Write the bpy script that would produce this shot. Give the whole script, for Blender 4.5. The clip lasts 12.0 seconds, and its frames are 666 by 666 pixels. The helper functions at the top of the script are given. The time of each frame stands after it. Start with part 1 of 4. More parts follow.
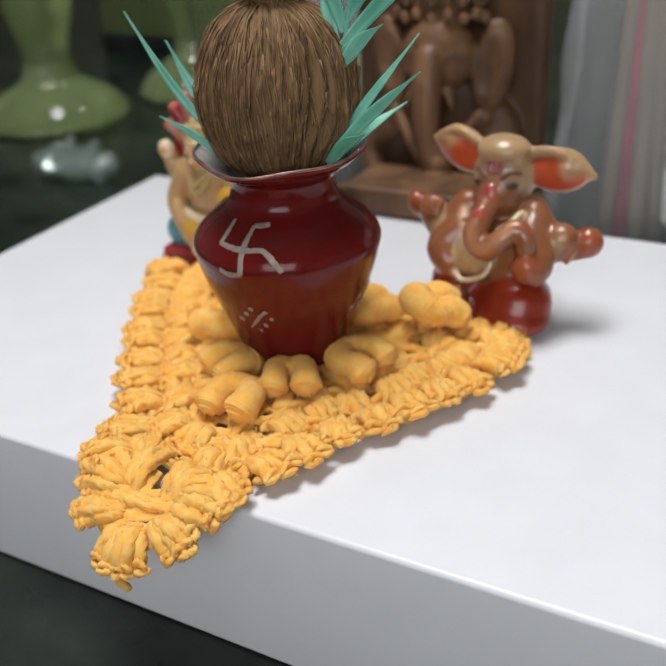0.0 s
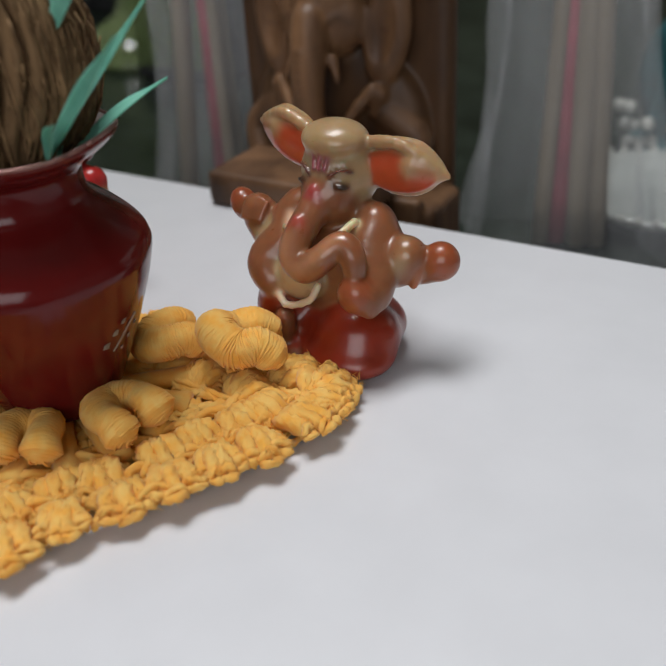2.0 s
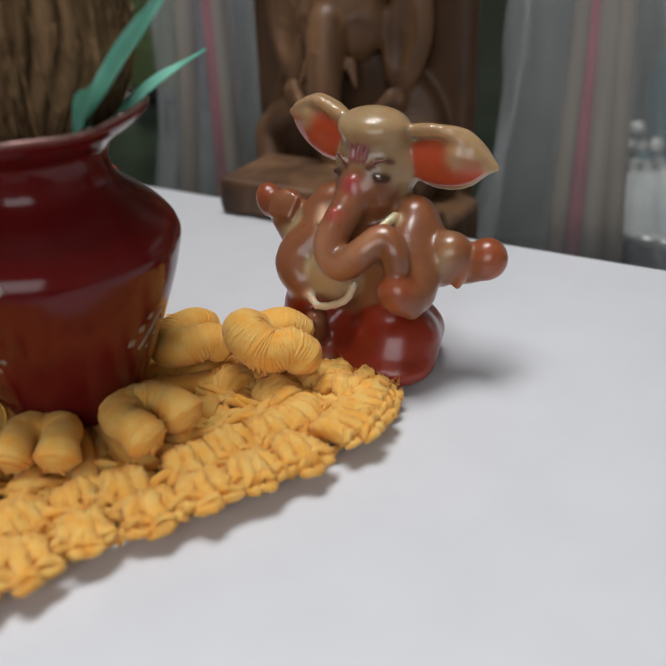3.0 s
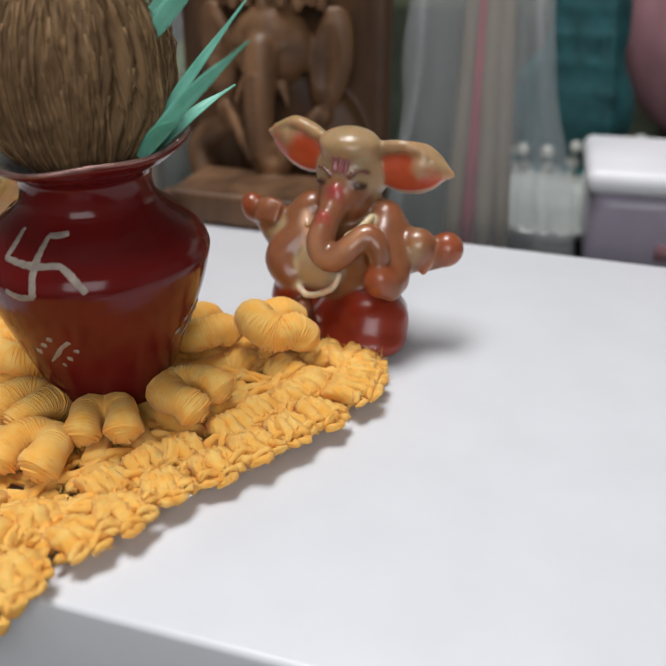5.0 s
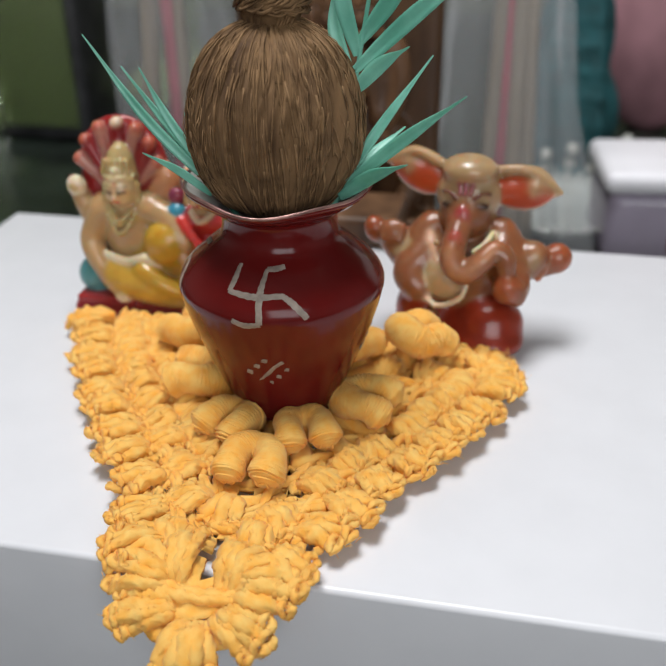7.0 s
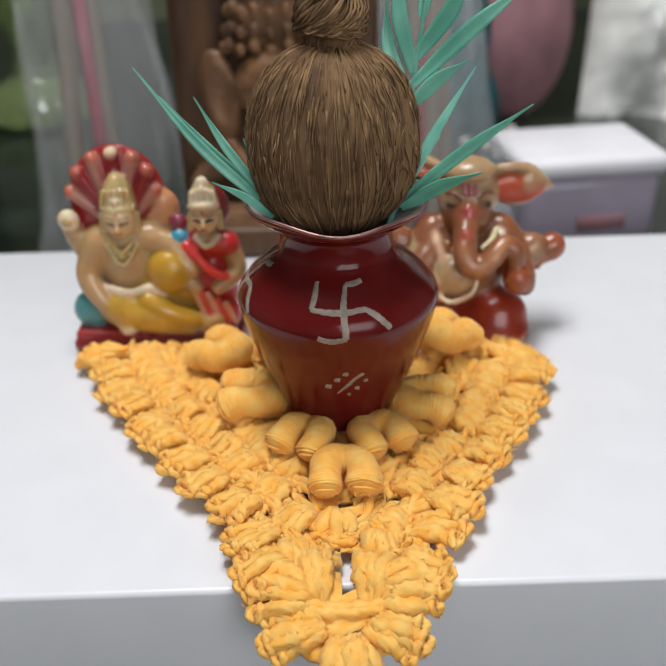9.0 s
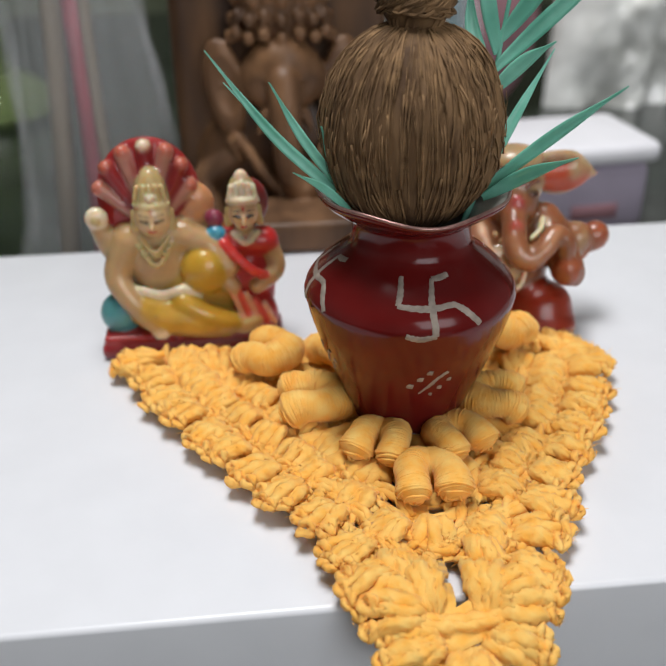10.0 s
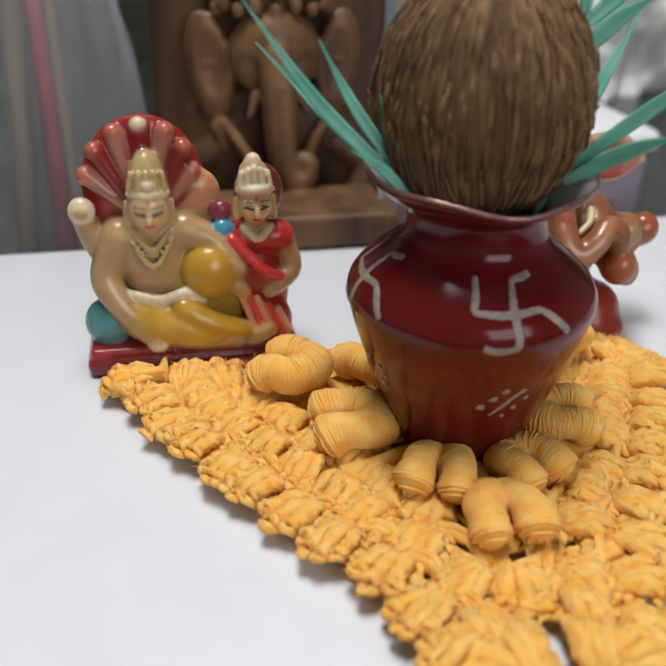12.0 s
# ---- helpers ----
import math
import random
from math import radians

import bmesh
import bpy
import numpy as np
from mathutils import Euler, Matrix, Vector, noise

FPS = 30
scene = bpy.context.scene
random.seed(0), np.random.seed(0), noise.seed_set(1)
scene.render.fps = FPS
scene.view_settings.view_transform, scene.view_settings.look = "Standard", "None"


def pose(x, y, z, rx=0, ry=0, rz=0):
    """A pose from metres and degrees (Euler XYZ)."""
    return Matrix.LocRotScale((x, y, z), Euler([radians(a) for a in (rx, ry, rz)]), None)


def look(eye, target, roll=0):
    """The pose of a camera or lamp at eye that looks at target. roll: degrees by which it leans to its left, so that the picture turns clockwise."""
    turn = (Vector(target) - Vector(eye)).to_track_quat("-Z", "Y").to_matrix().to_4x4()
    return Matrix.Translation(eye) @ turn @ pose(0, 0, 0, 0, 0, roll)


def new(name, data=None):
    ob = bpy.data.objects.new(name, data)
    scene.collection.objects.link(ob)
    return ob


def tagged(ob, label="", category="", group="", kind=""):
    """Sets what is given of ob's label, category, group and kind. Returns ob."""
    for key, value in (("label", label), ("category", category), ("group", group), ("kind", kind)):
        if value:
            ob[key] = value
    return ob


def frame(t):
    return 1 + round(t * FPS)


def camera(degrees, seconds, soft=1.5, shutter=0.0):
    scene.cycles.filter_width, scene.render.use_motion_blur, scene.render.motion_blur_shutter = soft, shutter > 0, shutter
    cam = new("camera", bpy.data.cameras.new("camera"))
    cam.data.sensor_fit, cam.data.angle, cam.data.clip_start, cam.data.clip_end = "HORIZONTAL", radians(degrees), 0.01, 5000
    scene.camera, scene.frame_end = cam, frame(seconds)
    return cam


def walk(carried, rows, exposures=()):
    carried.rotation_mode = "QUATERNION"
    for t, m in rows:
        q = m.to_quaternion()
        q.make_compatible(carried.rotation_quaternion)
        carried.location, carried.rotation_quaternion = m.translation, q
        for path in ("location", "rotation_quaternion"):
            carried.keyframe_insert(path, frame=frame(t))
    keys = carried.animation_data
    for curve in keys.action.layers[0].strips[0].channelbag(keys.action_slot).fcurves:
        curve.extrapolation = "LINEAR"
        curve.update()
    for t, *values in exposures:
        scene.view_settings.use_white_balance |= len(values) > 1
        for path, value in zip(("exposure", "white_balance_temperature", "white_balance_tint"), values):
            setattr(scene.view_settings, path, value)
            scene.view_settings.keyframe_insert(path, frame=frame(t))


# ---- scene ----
cam = camera(40.0, 12.0)
PATH = [
    (0, (0.16, -0.169, 0.137), (-0.703, 1.364, -0.814), -3.3),
    (0.5, (0.168, -0.146, 0.128), (-0.708, 1.384, -0.816), -3.5),
    (1, (0.173, -0.121, 0.121), (-0.702, 1.401, -0.836), -3.6),
    (1.5, (0.176, -0.105, 0.115), (-0.698, 1.414, -0.847), -3.8),
    (2, (0.181, -0.088, 0.121), (-0.717, 1.384, -0.892), -3.4),
    (2.5, (0.167, -0.086, 0.111), (-0.683, 1.441, -0.863), -2.9),
    (3, (0.164, -0.087, 0.107), (-0.703, 1.45, -0.834), -2.1),
    (5, (0.146, -0.135, 0.121), (-0.405, 1.544, -0.816), 0.0),
    (5.5, (0.136, -0.144, 0.125), (-0.362, 1.532, -0.846), 0.3),
    (6, (0.128, -0.159, 0.128), (-0.324, 1.541, -0.824), -0.6),
    (6.5, (0.115, -0.17, 0.134), (-0.331, 1.53, -0.82), -0.8),
    (7, (0.092, -0.173, 0.138), (-0.278, 1.549, -0.809), -0.7),
    (9, (0.032, -0.183, 0.144), (0.048, 1.576, -0.807), -1.5),
    (9.5, (0.017, -0.179, 0.141), (0.123, 1.58, -0.803), -1.1),
    (10, (-0.004, -0.17, 0.139), (0.175, 1.577, -0.819), -0.7),
    (10.5, (-0.016, -0.163, 0.134), (0.224, 1.585, -0.808), -0.0),
    (11, (-0.027, -0.149, 0.127), (0.257, 1.576, -0.844), 0.9),
    (11.5, (-0.023, -0.14, 0.125), (0.301, 1.585, -0.833), 1.5),
    (12, (-0.024, -0.134, 0.124), (0.298, 1.591, -0.835), 0.8),
]
walk(cam, [(t, look(eye, target, roll)) for t, eye, target, roll in PATH],
     [(0, 0.18), (1.0, 0.08), (1.5, -0.12), (2.5, -0.25), (3.2, -0.17), (4.8, 0.05), (6.0, 0.12), (7.0, 0.15), (9.5, 0.16), (10.5, 0.12), (12, 0.05)])
cam.data.dof.use_dof = True
cam.data.dof.focus_distance = 0.208
cam.data.dof.aperture_fstop = 15.0

# ---- light: a ceiling panel over the table, an added fill lamp far behind the camera's right ----
world = bpy.data.worlds.new("room_air")
world.use_nodes = True
scene.world = world
world.node_tree.nodes["Background"].inputs[0].default_value = (0.75, 0.8, 1.0, 1)
world.node_tree.nodes["Background"].inputs[1].default_value = 0.25


def area(name, eye, target, sx, sy, power, colour):
    d = bpy.data.lights.new(name, "AREA")
    d.shape, d.size, d.size_y, d.energy, d.color = "RECTANGLE", sx, sy, power, colour
    ob = new(name, d)
    ob.matrix_world = look(eye, target)
    return ob


area("ceiling_panel_light", (-0.10, 0.10, 1.35), (0.0, 0.06, 0), 0.62, 0.42, 17.8, (0.98, 0.985, 1.0))
# unseen fill lamp, added to brighten the board's front face
area("front_fill", (0.55, -1.45, 0.70), (0, 0.1, 0.0), 1.1, 0.9, 12.5, (0.93, 0.96, 1.0))


# ---- materials ----
def mat(name, colour, rough=0.5, metal=0.0, vary=0.12, scale=120.0, bump=0.0, bump_scale=400.0, sss=0.0, sss_r=(1, 0.4, 0.2), glow_through=0.0,
        sss_scale=0.003, attr=False, sheen=0.0, coat=0.0, trans=0.0, ior=1.45, second=None, stretch=(1, 1, 1), alpha=1.0):
    m = bpy.data.materials.new(name)
    m.use_nodes = True
    nt = m.node_tree
    b = nt.nodes["Principled BSDF"]
    tc = nt.nodes.new("ShaderNodeTexCoord")
    mp = nt.nodes.new("ShaderNodeMapping")
    mp.inputs["Scale"].default_value = stretch
    nt.links.new(tc.outputs["Object"], mp.inputs[0])
    n1 = nt.nodes.new("ShaderNodeTexNoise")
    n1.inputs["Scale"].default_value, n1.inputs["Detail"].default_value = scale, 6
    nt.links.new(mp.outputs[0], n1.inputs["Vector"])
    mix = nt.nodes.new("ShaderNodeMix")
    mix.data_type = "RGBA"
    mix.inputs[6].default_value = (*[c * (1 - vary) for c in colour], 1)
    mix.inputs[7].default_value = (*(second or [min(1, c * (1 + vary)) for c in colour]), 1)
    ramp = nt.nodes.new("ShaderNodeMapRange")
    ramp.inputs[1].default_value, ramp.inputs[2].default_value = 0.32, 0.68
    nt.links.new(n1.outputs[0], ramp.inputs[0])
    nt.links.new(ramp.outputs[0], mix.inputs[0])
    out = mix.outputs[2]
    if attr:
        at = nt.nodes.new("ShaderNodeVertexColor")
        at.layer_name = "paint"
        mul = nt.nodes.new("ShaderNodeMix")
        mul.data_type, mul.blend_type = "RGBA", "MULTIPLY"
        mul.inputs[0].default_value = 1.0
        nt.links.new(at.outputs[0], mul.inputs[6])
        nt.links.new(out, mul.inputs[7])
        out = mul.outputs[2]
    nt.links.new(out, b.inputs["Base Color"])
    n2 = nt.nodes.new("ShaderNodeTexNoise")
    n2.inputs["Scale"].default_value, n2.inputs["Detail"].default_value = bump_scale, 4
    nt.links.new(mp.outputs[0], n2.inputs["Vector"])
    rr = nt.nodes.new("ShaderNodeMapRange")
    rr.inputs[3].default_value, rr.inputs[4].default_value = max(0.02, rough * 0.8), min(1, rough * 1.2)
    nt.links.new(n2.outputs[0], rr.inputs[0])
    nt.links.new(rr.outputs[0], b.inputs["Roughness"])
    if bump:
        bp = nt.nodes.new("ShaderNodeBump")
        bp.inputs["Strength"].default_value, bp.inputs["Distance"].default_value = bump, 0.0006
        nt.links.new(n2.outputs[0], bp.inputs["Height"])
        nt.links.new(bp.outputs[0], b.inputs["Normal"])
    b.inputs["Metallic"].default_value = metal
    b.inputs["Subsurface Weight"].default_value = sss
    b.inputs["Subsurface Radius"].default_value = sss_r
    b.inputs["Subsurface Scale"].default_value = sss_scale
    b.inputs["Sheen Weight"].default_value = sheen
    b.inputs["Coat Weight"].default_value = coat
    b.inputs["Coat Roughness"].default_value = 0.06
    b.inputs["Transmission Weight"].default_value = trans
    b.inputs["IOR"].default_value = ior
    b.inputs["Alpha"].default_value = alpha
    if glow_through:
        tr = nt.nodes.new("ShaderNodeBsdfTranslucent")
        ms = nt.nodes.new("ShaderNodeMixShader")
        ms.inputs[0].default_value = glow_through
        nt.links.new(out, tr.inputs["Color"])
        nt.links.new(b.outputs[0], ms.inputs[1])
        nt.links.new(tr.outputs[0], ms.inputs[2])
        nt.links.new(ms.outputs[0], nt.nodes["Material Output"].inputs["Surface"])
    return m


M_SLAB = mat("white_laminate", (0.66, 0.665, 0.69), 0.32, vary=0.02, scale=60, bump=0.02, bump_scale=900)
M_TABLE = mat("dark_glass_table", (0.014, 0.019, 0.015), 0.22, vary=0.6, scale=25, bump=0.02)
M_WALL = mat("olive_wall", (0.10, 0.115, 0.07), 0.85, vary=0.25, scale=4, bump=0.2, bump_scale=60)
M_ROOM = mat("room_plaster", (0.55, 0.53, 0.5), 0.9, vary=0.06, scale=3, bump=0.2, bump_scale=80)
M_POT = mat("maroon_enamel", (0.112, 0.0080, 0.0075), 0.15, vary=0.10, scale=90, coat=0.03, ior=1.34, bump=0.012, bump_scale=500)
M_RIM = mat("worn_rim", (0.30, 0.17, 0.15), 0.3, metal=0.7, vary=0.4, scale=300)
M_INNER = mat("pot_inner_enamel", (0.5, 0.45, 0.42), 0.3, vary=0.2)
M_PAINT = mat("cream_paint", (0.27, 0.225, 0.185), 0.55, vary=0.25, scale=500, bump=0.2, bump_scale=1500)
M_COCO = mat("coconut_fibre", (0.085, 0.042, 0.016), 0.85, vary=0.2, scale=150, second=(0.235, 0.135, 0.060), stretch=(1, 1, 0.16), bump=0.5, bump_scale=800)
M_STRAND = mat("coconut_strand", (0.15, 0.078, 0.031), 0.85, vary=0.3, scale=300, second=(0.28, 0.165, 0.075))
M_LEAF = mat("green_plastic", (0.18, 0.58, 0.43), 0.3, vary=0.1, scale=90, second=(0.33, 0.74, 0.60), glow_through=0.35, bump=0.1, bump_scale=500)
M_YARN = mat("orange_yarn", (1.0, 0.51, 0.075), 0.9, vary=0.0, scale=300, second=(1.0, 0.67, 0.19), sheen=0.2, glow_through=0.28, bump=0.3, bump_scale=2400)
M_RESIN = mat("painted_resin", (1, 1, 1), 0.30, vary=0.22, scale=170, attr=True, sss=0.6, sss_r=(1, 0.35, 0.18), sss_scale=0.006, coat=0.25, bump=0.15, bump_scale=420)
M_WOOD = mat("carved_wood", (0.065, 0.03, 0.013), 0.5, attr=True, vary=0.35, scale=70, second=(0.155, 0.082, 0.04), stretch=(1, 1, 0.25), bump=0.3, bump_scale=350)


# ---- mesh helpers ----
def smooth(me, flag=True):
    me.polygons.foreach_set("use_smooth", [flag] * len(me.polygons))


def mesh_ob(name, verts, faces, material, parent=None, label="", flat=False):
    me = bpy.data.meshes.new(name)
    me.from_pydata([tuple(v) for v in verts], [], [tuple(f) for f in faces])
    me.update()
    smooth(me, not flat)
    me.materials.append(material)
    ob = new(name, me)
    if parent:
        ob.parent = parent
    if label:
        tagged(ob, label)
    return ob


def part(name, bm, material, parent=None, label="", flat=False):
    me = bpy.data.meshes.new(name)
    bm.to_mesh(me)
    bm.free()
    smooth(me, not flat)
    me.materials.append(material)
    ob = new(name, me)
    if parent:
        ob.parent = parent
    if label:
        tagged(ob, label)
    return ob


def thing(name, m, label, category, group="", kind=""):
    ob = new(name)
    ob.matrix_world = m
    return tagged(ob, label, category, group, kind)


def rbox(sx, sy, sz, bevel, seg=3, centre=(0, 0, 0)):
    bm = bmesh.new()
    bmesh.ops.create_cube(bm, size=1)
    for v in bm.verts:
        v.co = Vector((v.co.x * sx + centre[0], v.co.y * sy + centre[1], v.co.z * sz + centre[2]))
    if bevel:
        bmesh.ops.bevel(bm, geom=bm.edges[:], offset=bevel, segments=seg, affect="EDGES", profile=0.5)
    return bm


def spline(points, n):
    """A smooth line through a few points."""
    p = np.array(points, float)
    p = np.vstack([2 * p[0] - p[1], p, 2 * p[-1] - p[-2]])
    out = []
    k = len(p) - 3
    for u in np.linspace(0, k - 1e-6, n):
        i, f = int(u), u - int(u)
        a, b, c, d = p[i:i + 4]
        out.append(0.5 * (2 * b + (c - a) * f + (2 * a - 5 * b + 4 * c - d) * f * f + (3 * b - a - 3 * c + d) * f ** 3))
    return np.array(out)


def lathe(profile, n=64, wobble=None):
    verts, faces = [], []
    for i, (r, z) in enumerate(profile):
        for k in range(n):
            a = 2 * math.pi * k / n
            rr = r * (1 + (wobble(a, z) if wobble else 0))
            verts.append((rr * math.cos(a), rr * math.sin(a), z))
    for i in range(len(profile) - 1):
        for k in range(n):
            faces.append((i * n + k, i * n + (k + 1) % n, (i + 1) * n + (k + 1) % n, (i + 1) * n + k))
    return verts, faces


def tube(path, radius, sides=8, ply=0.0, twist=0.0, ribs=0.0, rib_step=0.001, phase=0.0, flat=1.0):
    """A closed tube along a path. ply, twist: plies that wind round; ribs: wraps round the roll."""
    p = np.asarray(path, float)
    n = len(p)
    rad = np.broadcast_to(np.asarray(radius, float), (n,))
    tan = np.gradient(p, axis=0)
    tan /= np.linalg.norm(tan, axis=1)[:, None] + 1e-12
    up = np.array([0, 0, 1.0])
    if abs(tan[0] @ up) > 0.9:
        up = np.array([1.0, 0, 0])
    side = np.cross(tan[0], up)
    side /= np.linalg.norm(side)
    length = np.r_[0, np.cumsum(np.linalg.norm(np.diff(p, axis=0), axis=1))]
    verts = []
    ang = np.arange(sides) * 2 * np.pi / sides
    for i in range(n):
        side = side - tan[i] * (side @ tan[i])
        side /= np.linalg.norm(side) + 1e-12
        other = np.cross(tan[i], side)
        r = rad[i] * (1 + ply * np.cos(2 * (ang - twist * length[i]) + phase))
        r = r * (1 + ribs * np.sin(2 * np.pi * length[i] / rib_step + 0.8 * np.cos(ang + phase)))
        verts.append(p[i] + np.outer(r * np.cos(ang), side) + np.outer(r * np.sin(ang) * flat, other))
    verts = np.vstack(verts + [p[:1], p[-1:]])
    faces = []
    for i in range(n - 1):
        for k in range(sides):
            faces.append((i * sides + k, i * sides + (k + 1) % sides, (i + 1) * sides + (k + 1) % sides, (i + 1) * sides + k))
    for k in range(sides):
        faces.append((n * sides, (k + 1) % sides, k))
        faces.append((n * sides + 1, (n - 1) * sides + k, (n - 1) * sides + (k + 1) % sides))
    return verts, faces


def joined(pieces):
    verts, faces, base = [], [], 0
    for v, f in pieces:
        verts.extend(v)
        faces.extend([tuple(i + base for i in q) for q in f])
        base += len(v)
    return verts, faces


# ---- solid forms: blended rounded shapes turned into one skin ----
class Clay:
    def __init__(self):
        self.forms = []

    def ball(self, c, r, colour, turn=(0, 0, 0), k=1.2):
        rot = np.array(Euler([radians(a) for a in turn]).to_matrix())
        self.forms.append(("ball", np.array(c, float), np.array(r, float) * np.ones(3), rot, colour, k))

    def limb(self, points, r0, r1, colour, k=1.0, n=0):
        pts = spline(points, n) if n else np.array(points, float)
        rs = np.linspace(r0, r1, len(pts))
        for i in range(len(pts) - 1):
            self.forms.append(("limb", pts[i], pts[i + 1], (rs[i], rs[i + 1]), colour, k))

    def box(self, c, r, colour, round_=1.0, turn=(0, 0, 0), k=0.6):
        rot = np.array(Euler([radians(a) for a in turn]).to_matrix())
        self.forms.append(("box", np.array(c, float), np.array(r, float), rot, round_, colour, k))

    def cut(self, c, r, turn=(0, 0, 0)):
        rot = np.array(Euler([radians(a) for a in turn]).to_matrix())
        self.forms.append(("cut", np.array(c, float), np.array(r, float) * np.ones(3), rot, None, 0.5))

    @staticmethod
    def dist(f, p):
        if f[0] in ("ball", "cut"):
            q = (p - f[1]) @ f[3]
            k0 = np.linalg.norm(q / f[2], axis=-1)
            k1 = np.linalg.norm(q / f[2] ** 2, axis=-1)
            return k0 * (k0 - 1) / (k1 + 1e-9)
        if f[0] == "limb":
            a, b, (ra, rb) = f[1], f[2], f[3]
            ba = b - a
            h = np.clip(((p - a) @ ba) / (ba @ ba + 1e-12), 0, 1)
            return np.linalg.norm(p - a - h[..., None] * ba, axis=-1) - (ra + (rb - ra) * h)
        q = np.abs((p - f[1]) @ f[3]) - (f[2] - f[4])
        return np.linalg.norm(np.maximum(q, 0), axis=-1) + np.minimum(q.max(-1), 0) - f[4]

    def skin(self, name, lo, hi, step, material, blend=0.5, polish=1):
        lo, hi = np.array(lo, float), np.array(hi, float)
        n = np.ceil((hi - lo) / step).astype(int) + 1
        ax = [lo[i] + step * np.arange(n[i]) for i in range(3)]
        grid = np.stack(np.meshgrid(*ax, indexing="ij"), -1)
        d = np.full(n, 99.0)
        for f in self.forms:
            k = f[-1]
            if f[0] == "limb":
                small = np.minimum(f[1], f[2]) - max(f[3])
                large = np.maximum(f[1], f[2]) + max(f[3])
            else:
                small, large = f[1] - np.linalg.norm(f[2]), f[1] + np.linalg.norm(f[2])
                if f[0] != "box":
                    small, large = f[1] - f[2].max(), f[1] + f[2].max()
            i0 = np.clip(((small - lo - k) / step).astype(int) - 3, 0, n)
            i1 = np.clip(((large - lo + k) / step).astype(int) + 4, 0, n)
            if (i1 <= i0).any():
                continue
            w = tuple(slice(p, q) for p, q in zip(i0, i1))
            near, e = d[w], self.dist(f, grid[w])
            if f[0] == "cut":
                h = np.clip(0.5 - 0.5 * (near + e) / 0.6, 0, 1)
                d[w] = near * (1 - h) - e * h + 0.6 * h * (1 - h)
            else:
                h = np.clip(0.5 + 0.5 * (near - e) / k, 0, 1)
                d[w] = near * (1 - h) + e * h - k * h * (1 - h)
        s = d < 0
        cn = n - 1
        total, count = np.zeros((*cn, 3)), np.zeros(cn)
        corners = [(i, j, k) for i in (0, 1) for j in (0, 1) for k in (0, 1)]
        sl = lambda c: tuple(slice(c[a], c[a] + cn[a]) for a in range(3))
        for a in range(3):
            for c in corners:
                if c[a]:
                    continue
                e = list(c)
                e[a] = 1
                d0, d1 = d[sl(c)], d[sl(tuple(e))]
                cross = (d0 < 0) != (d1 < 0)
                tt = np.where(cross, d0 / np.where(cross, d0 - d1, 1), 0)
                for b in range(3):
                    total[..., b] += cross * (c[b] if b != a else tt)
                count += cross
        act = count > 0
        idx = -np.ones(cn, int)
        idx[act] = np.arange(act.sum())
        cell = np.argwhere(act)
        verts = lo + step * (cell + total[act] / count[act][:, None])
        faces = []
        for a in range(3):
            b, c = (a + 1) % 3, (a + 2) % 3
            s0, s1 = [slice(None)] * 3, [slice(None)] * 3
            s0[a], s1[a] = slice(0, n[a] - 1), slice(1, n[a])
            q = np.argwhere(s[tuple(s0)] != s[tuple(s1)])
            q = q[(q[:, b] > 0) & (q[:, b] < n[b] - 1) & (q[:, c] > 0) & (q[:, c] < n[c] - 1)]
            quad = []
            for db, dc in ((0, 0), (-1, 0), (-1, -1), (0, -1)):
                w = q.copy()
                w[:, b] += db
                w[:, c] += dc
                quad.append(idx[w[:, 0], w[:, 1], w[:, 2]])
            quad = np.stack(quad, 1)
            inside = s[q[:, 0], q[:, 1], q[:, 2]]
            faces += np.where(inside[:, None], quad, quad[:, ::-1]).tolist()
        weight, colour = np.zeros(len(verts)), np.zeros((len(verts), 3))
        for f in self.forms:
            if f[0] == "cut":
                continue
            w = np.exp(-np.clip(self.dist(f, verts) + blend, 0, 40) / (0.45 * blend)) + 1e-12
            weight += w
            colour += w[:, None] * np.array(f[-2] if f[0] != "box" else f[5])
        colour /= weight[:, None]
        me = bpy.data.meshes.new(name)
        me.from_pydata((verts * 0.001).tolist(), [], faces)
        me.update()
        smooth(me)
        at = me.color_attributes.new("paint", "FLOAT_COLOR", "POINT")
        at.data.foreach_set("color", np.c_[colour, np.ones(len(verts))].ravel())
        me.materials.append(material)
        return new(name, me)

# ---- the setting ----
TABLE_Z = -0.048
tagged(part("ground", rbox(1.8, 1.5, 0.03, 0.004, 2, (-0.1, 0.25, TABLE_Z - 0.015)), M_TABLE), "dark green-black polished table top under the white board", "table", kind="structure")
tagged(part("wall_north", rbox(4.2, 0.1, 2.6, 0, 0, (0, 1.35, 0.5)), M_WALL, flat=True), "dim olive-green plaster wall behind the table", "wall", kind="structure")
for nm, sz, c in (("wall_south", (4.2, 0.1, 2.6), (0, -1.85, 0.5)), ("wall_west", (0.1, 3.3, 2.6), (-2.05, -0.25, 0.5)), ("wall_east", (0.1, 3.3, 2.6), (2.05, -0.25, 0.5)), ("ceiling", (4.2, 3.3, 0.1), (0, -0.25, 1.85)), ("floor", (4.2, 3.3, 0.1), (0, -0.25, -0.82))):
    tagged(part(nm, rbox(*sz, 0, 0, c), M_ROOM, flat=True), "plain off-white room surface", "wall", kind="structure")

board = part("display_board", rbox(0.517, 0.1935, 0.0475, 0.0014, 4, (0.1415, 0.06325, -0.02375)), M_SLAB)
tagged(board, "thick glossy white rectangular board with slightly rounded edges", "board")

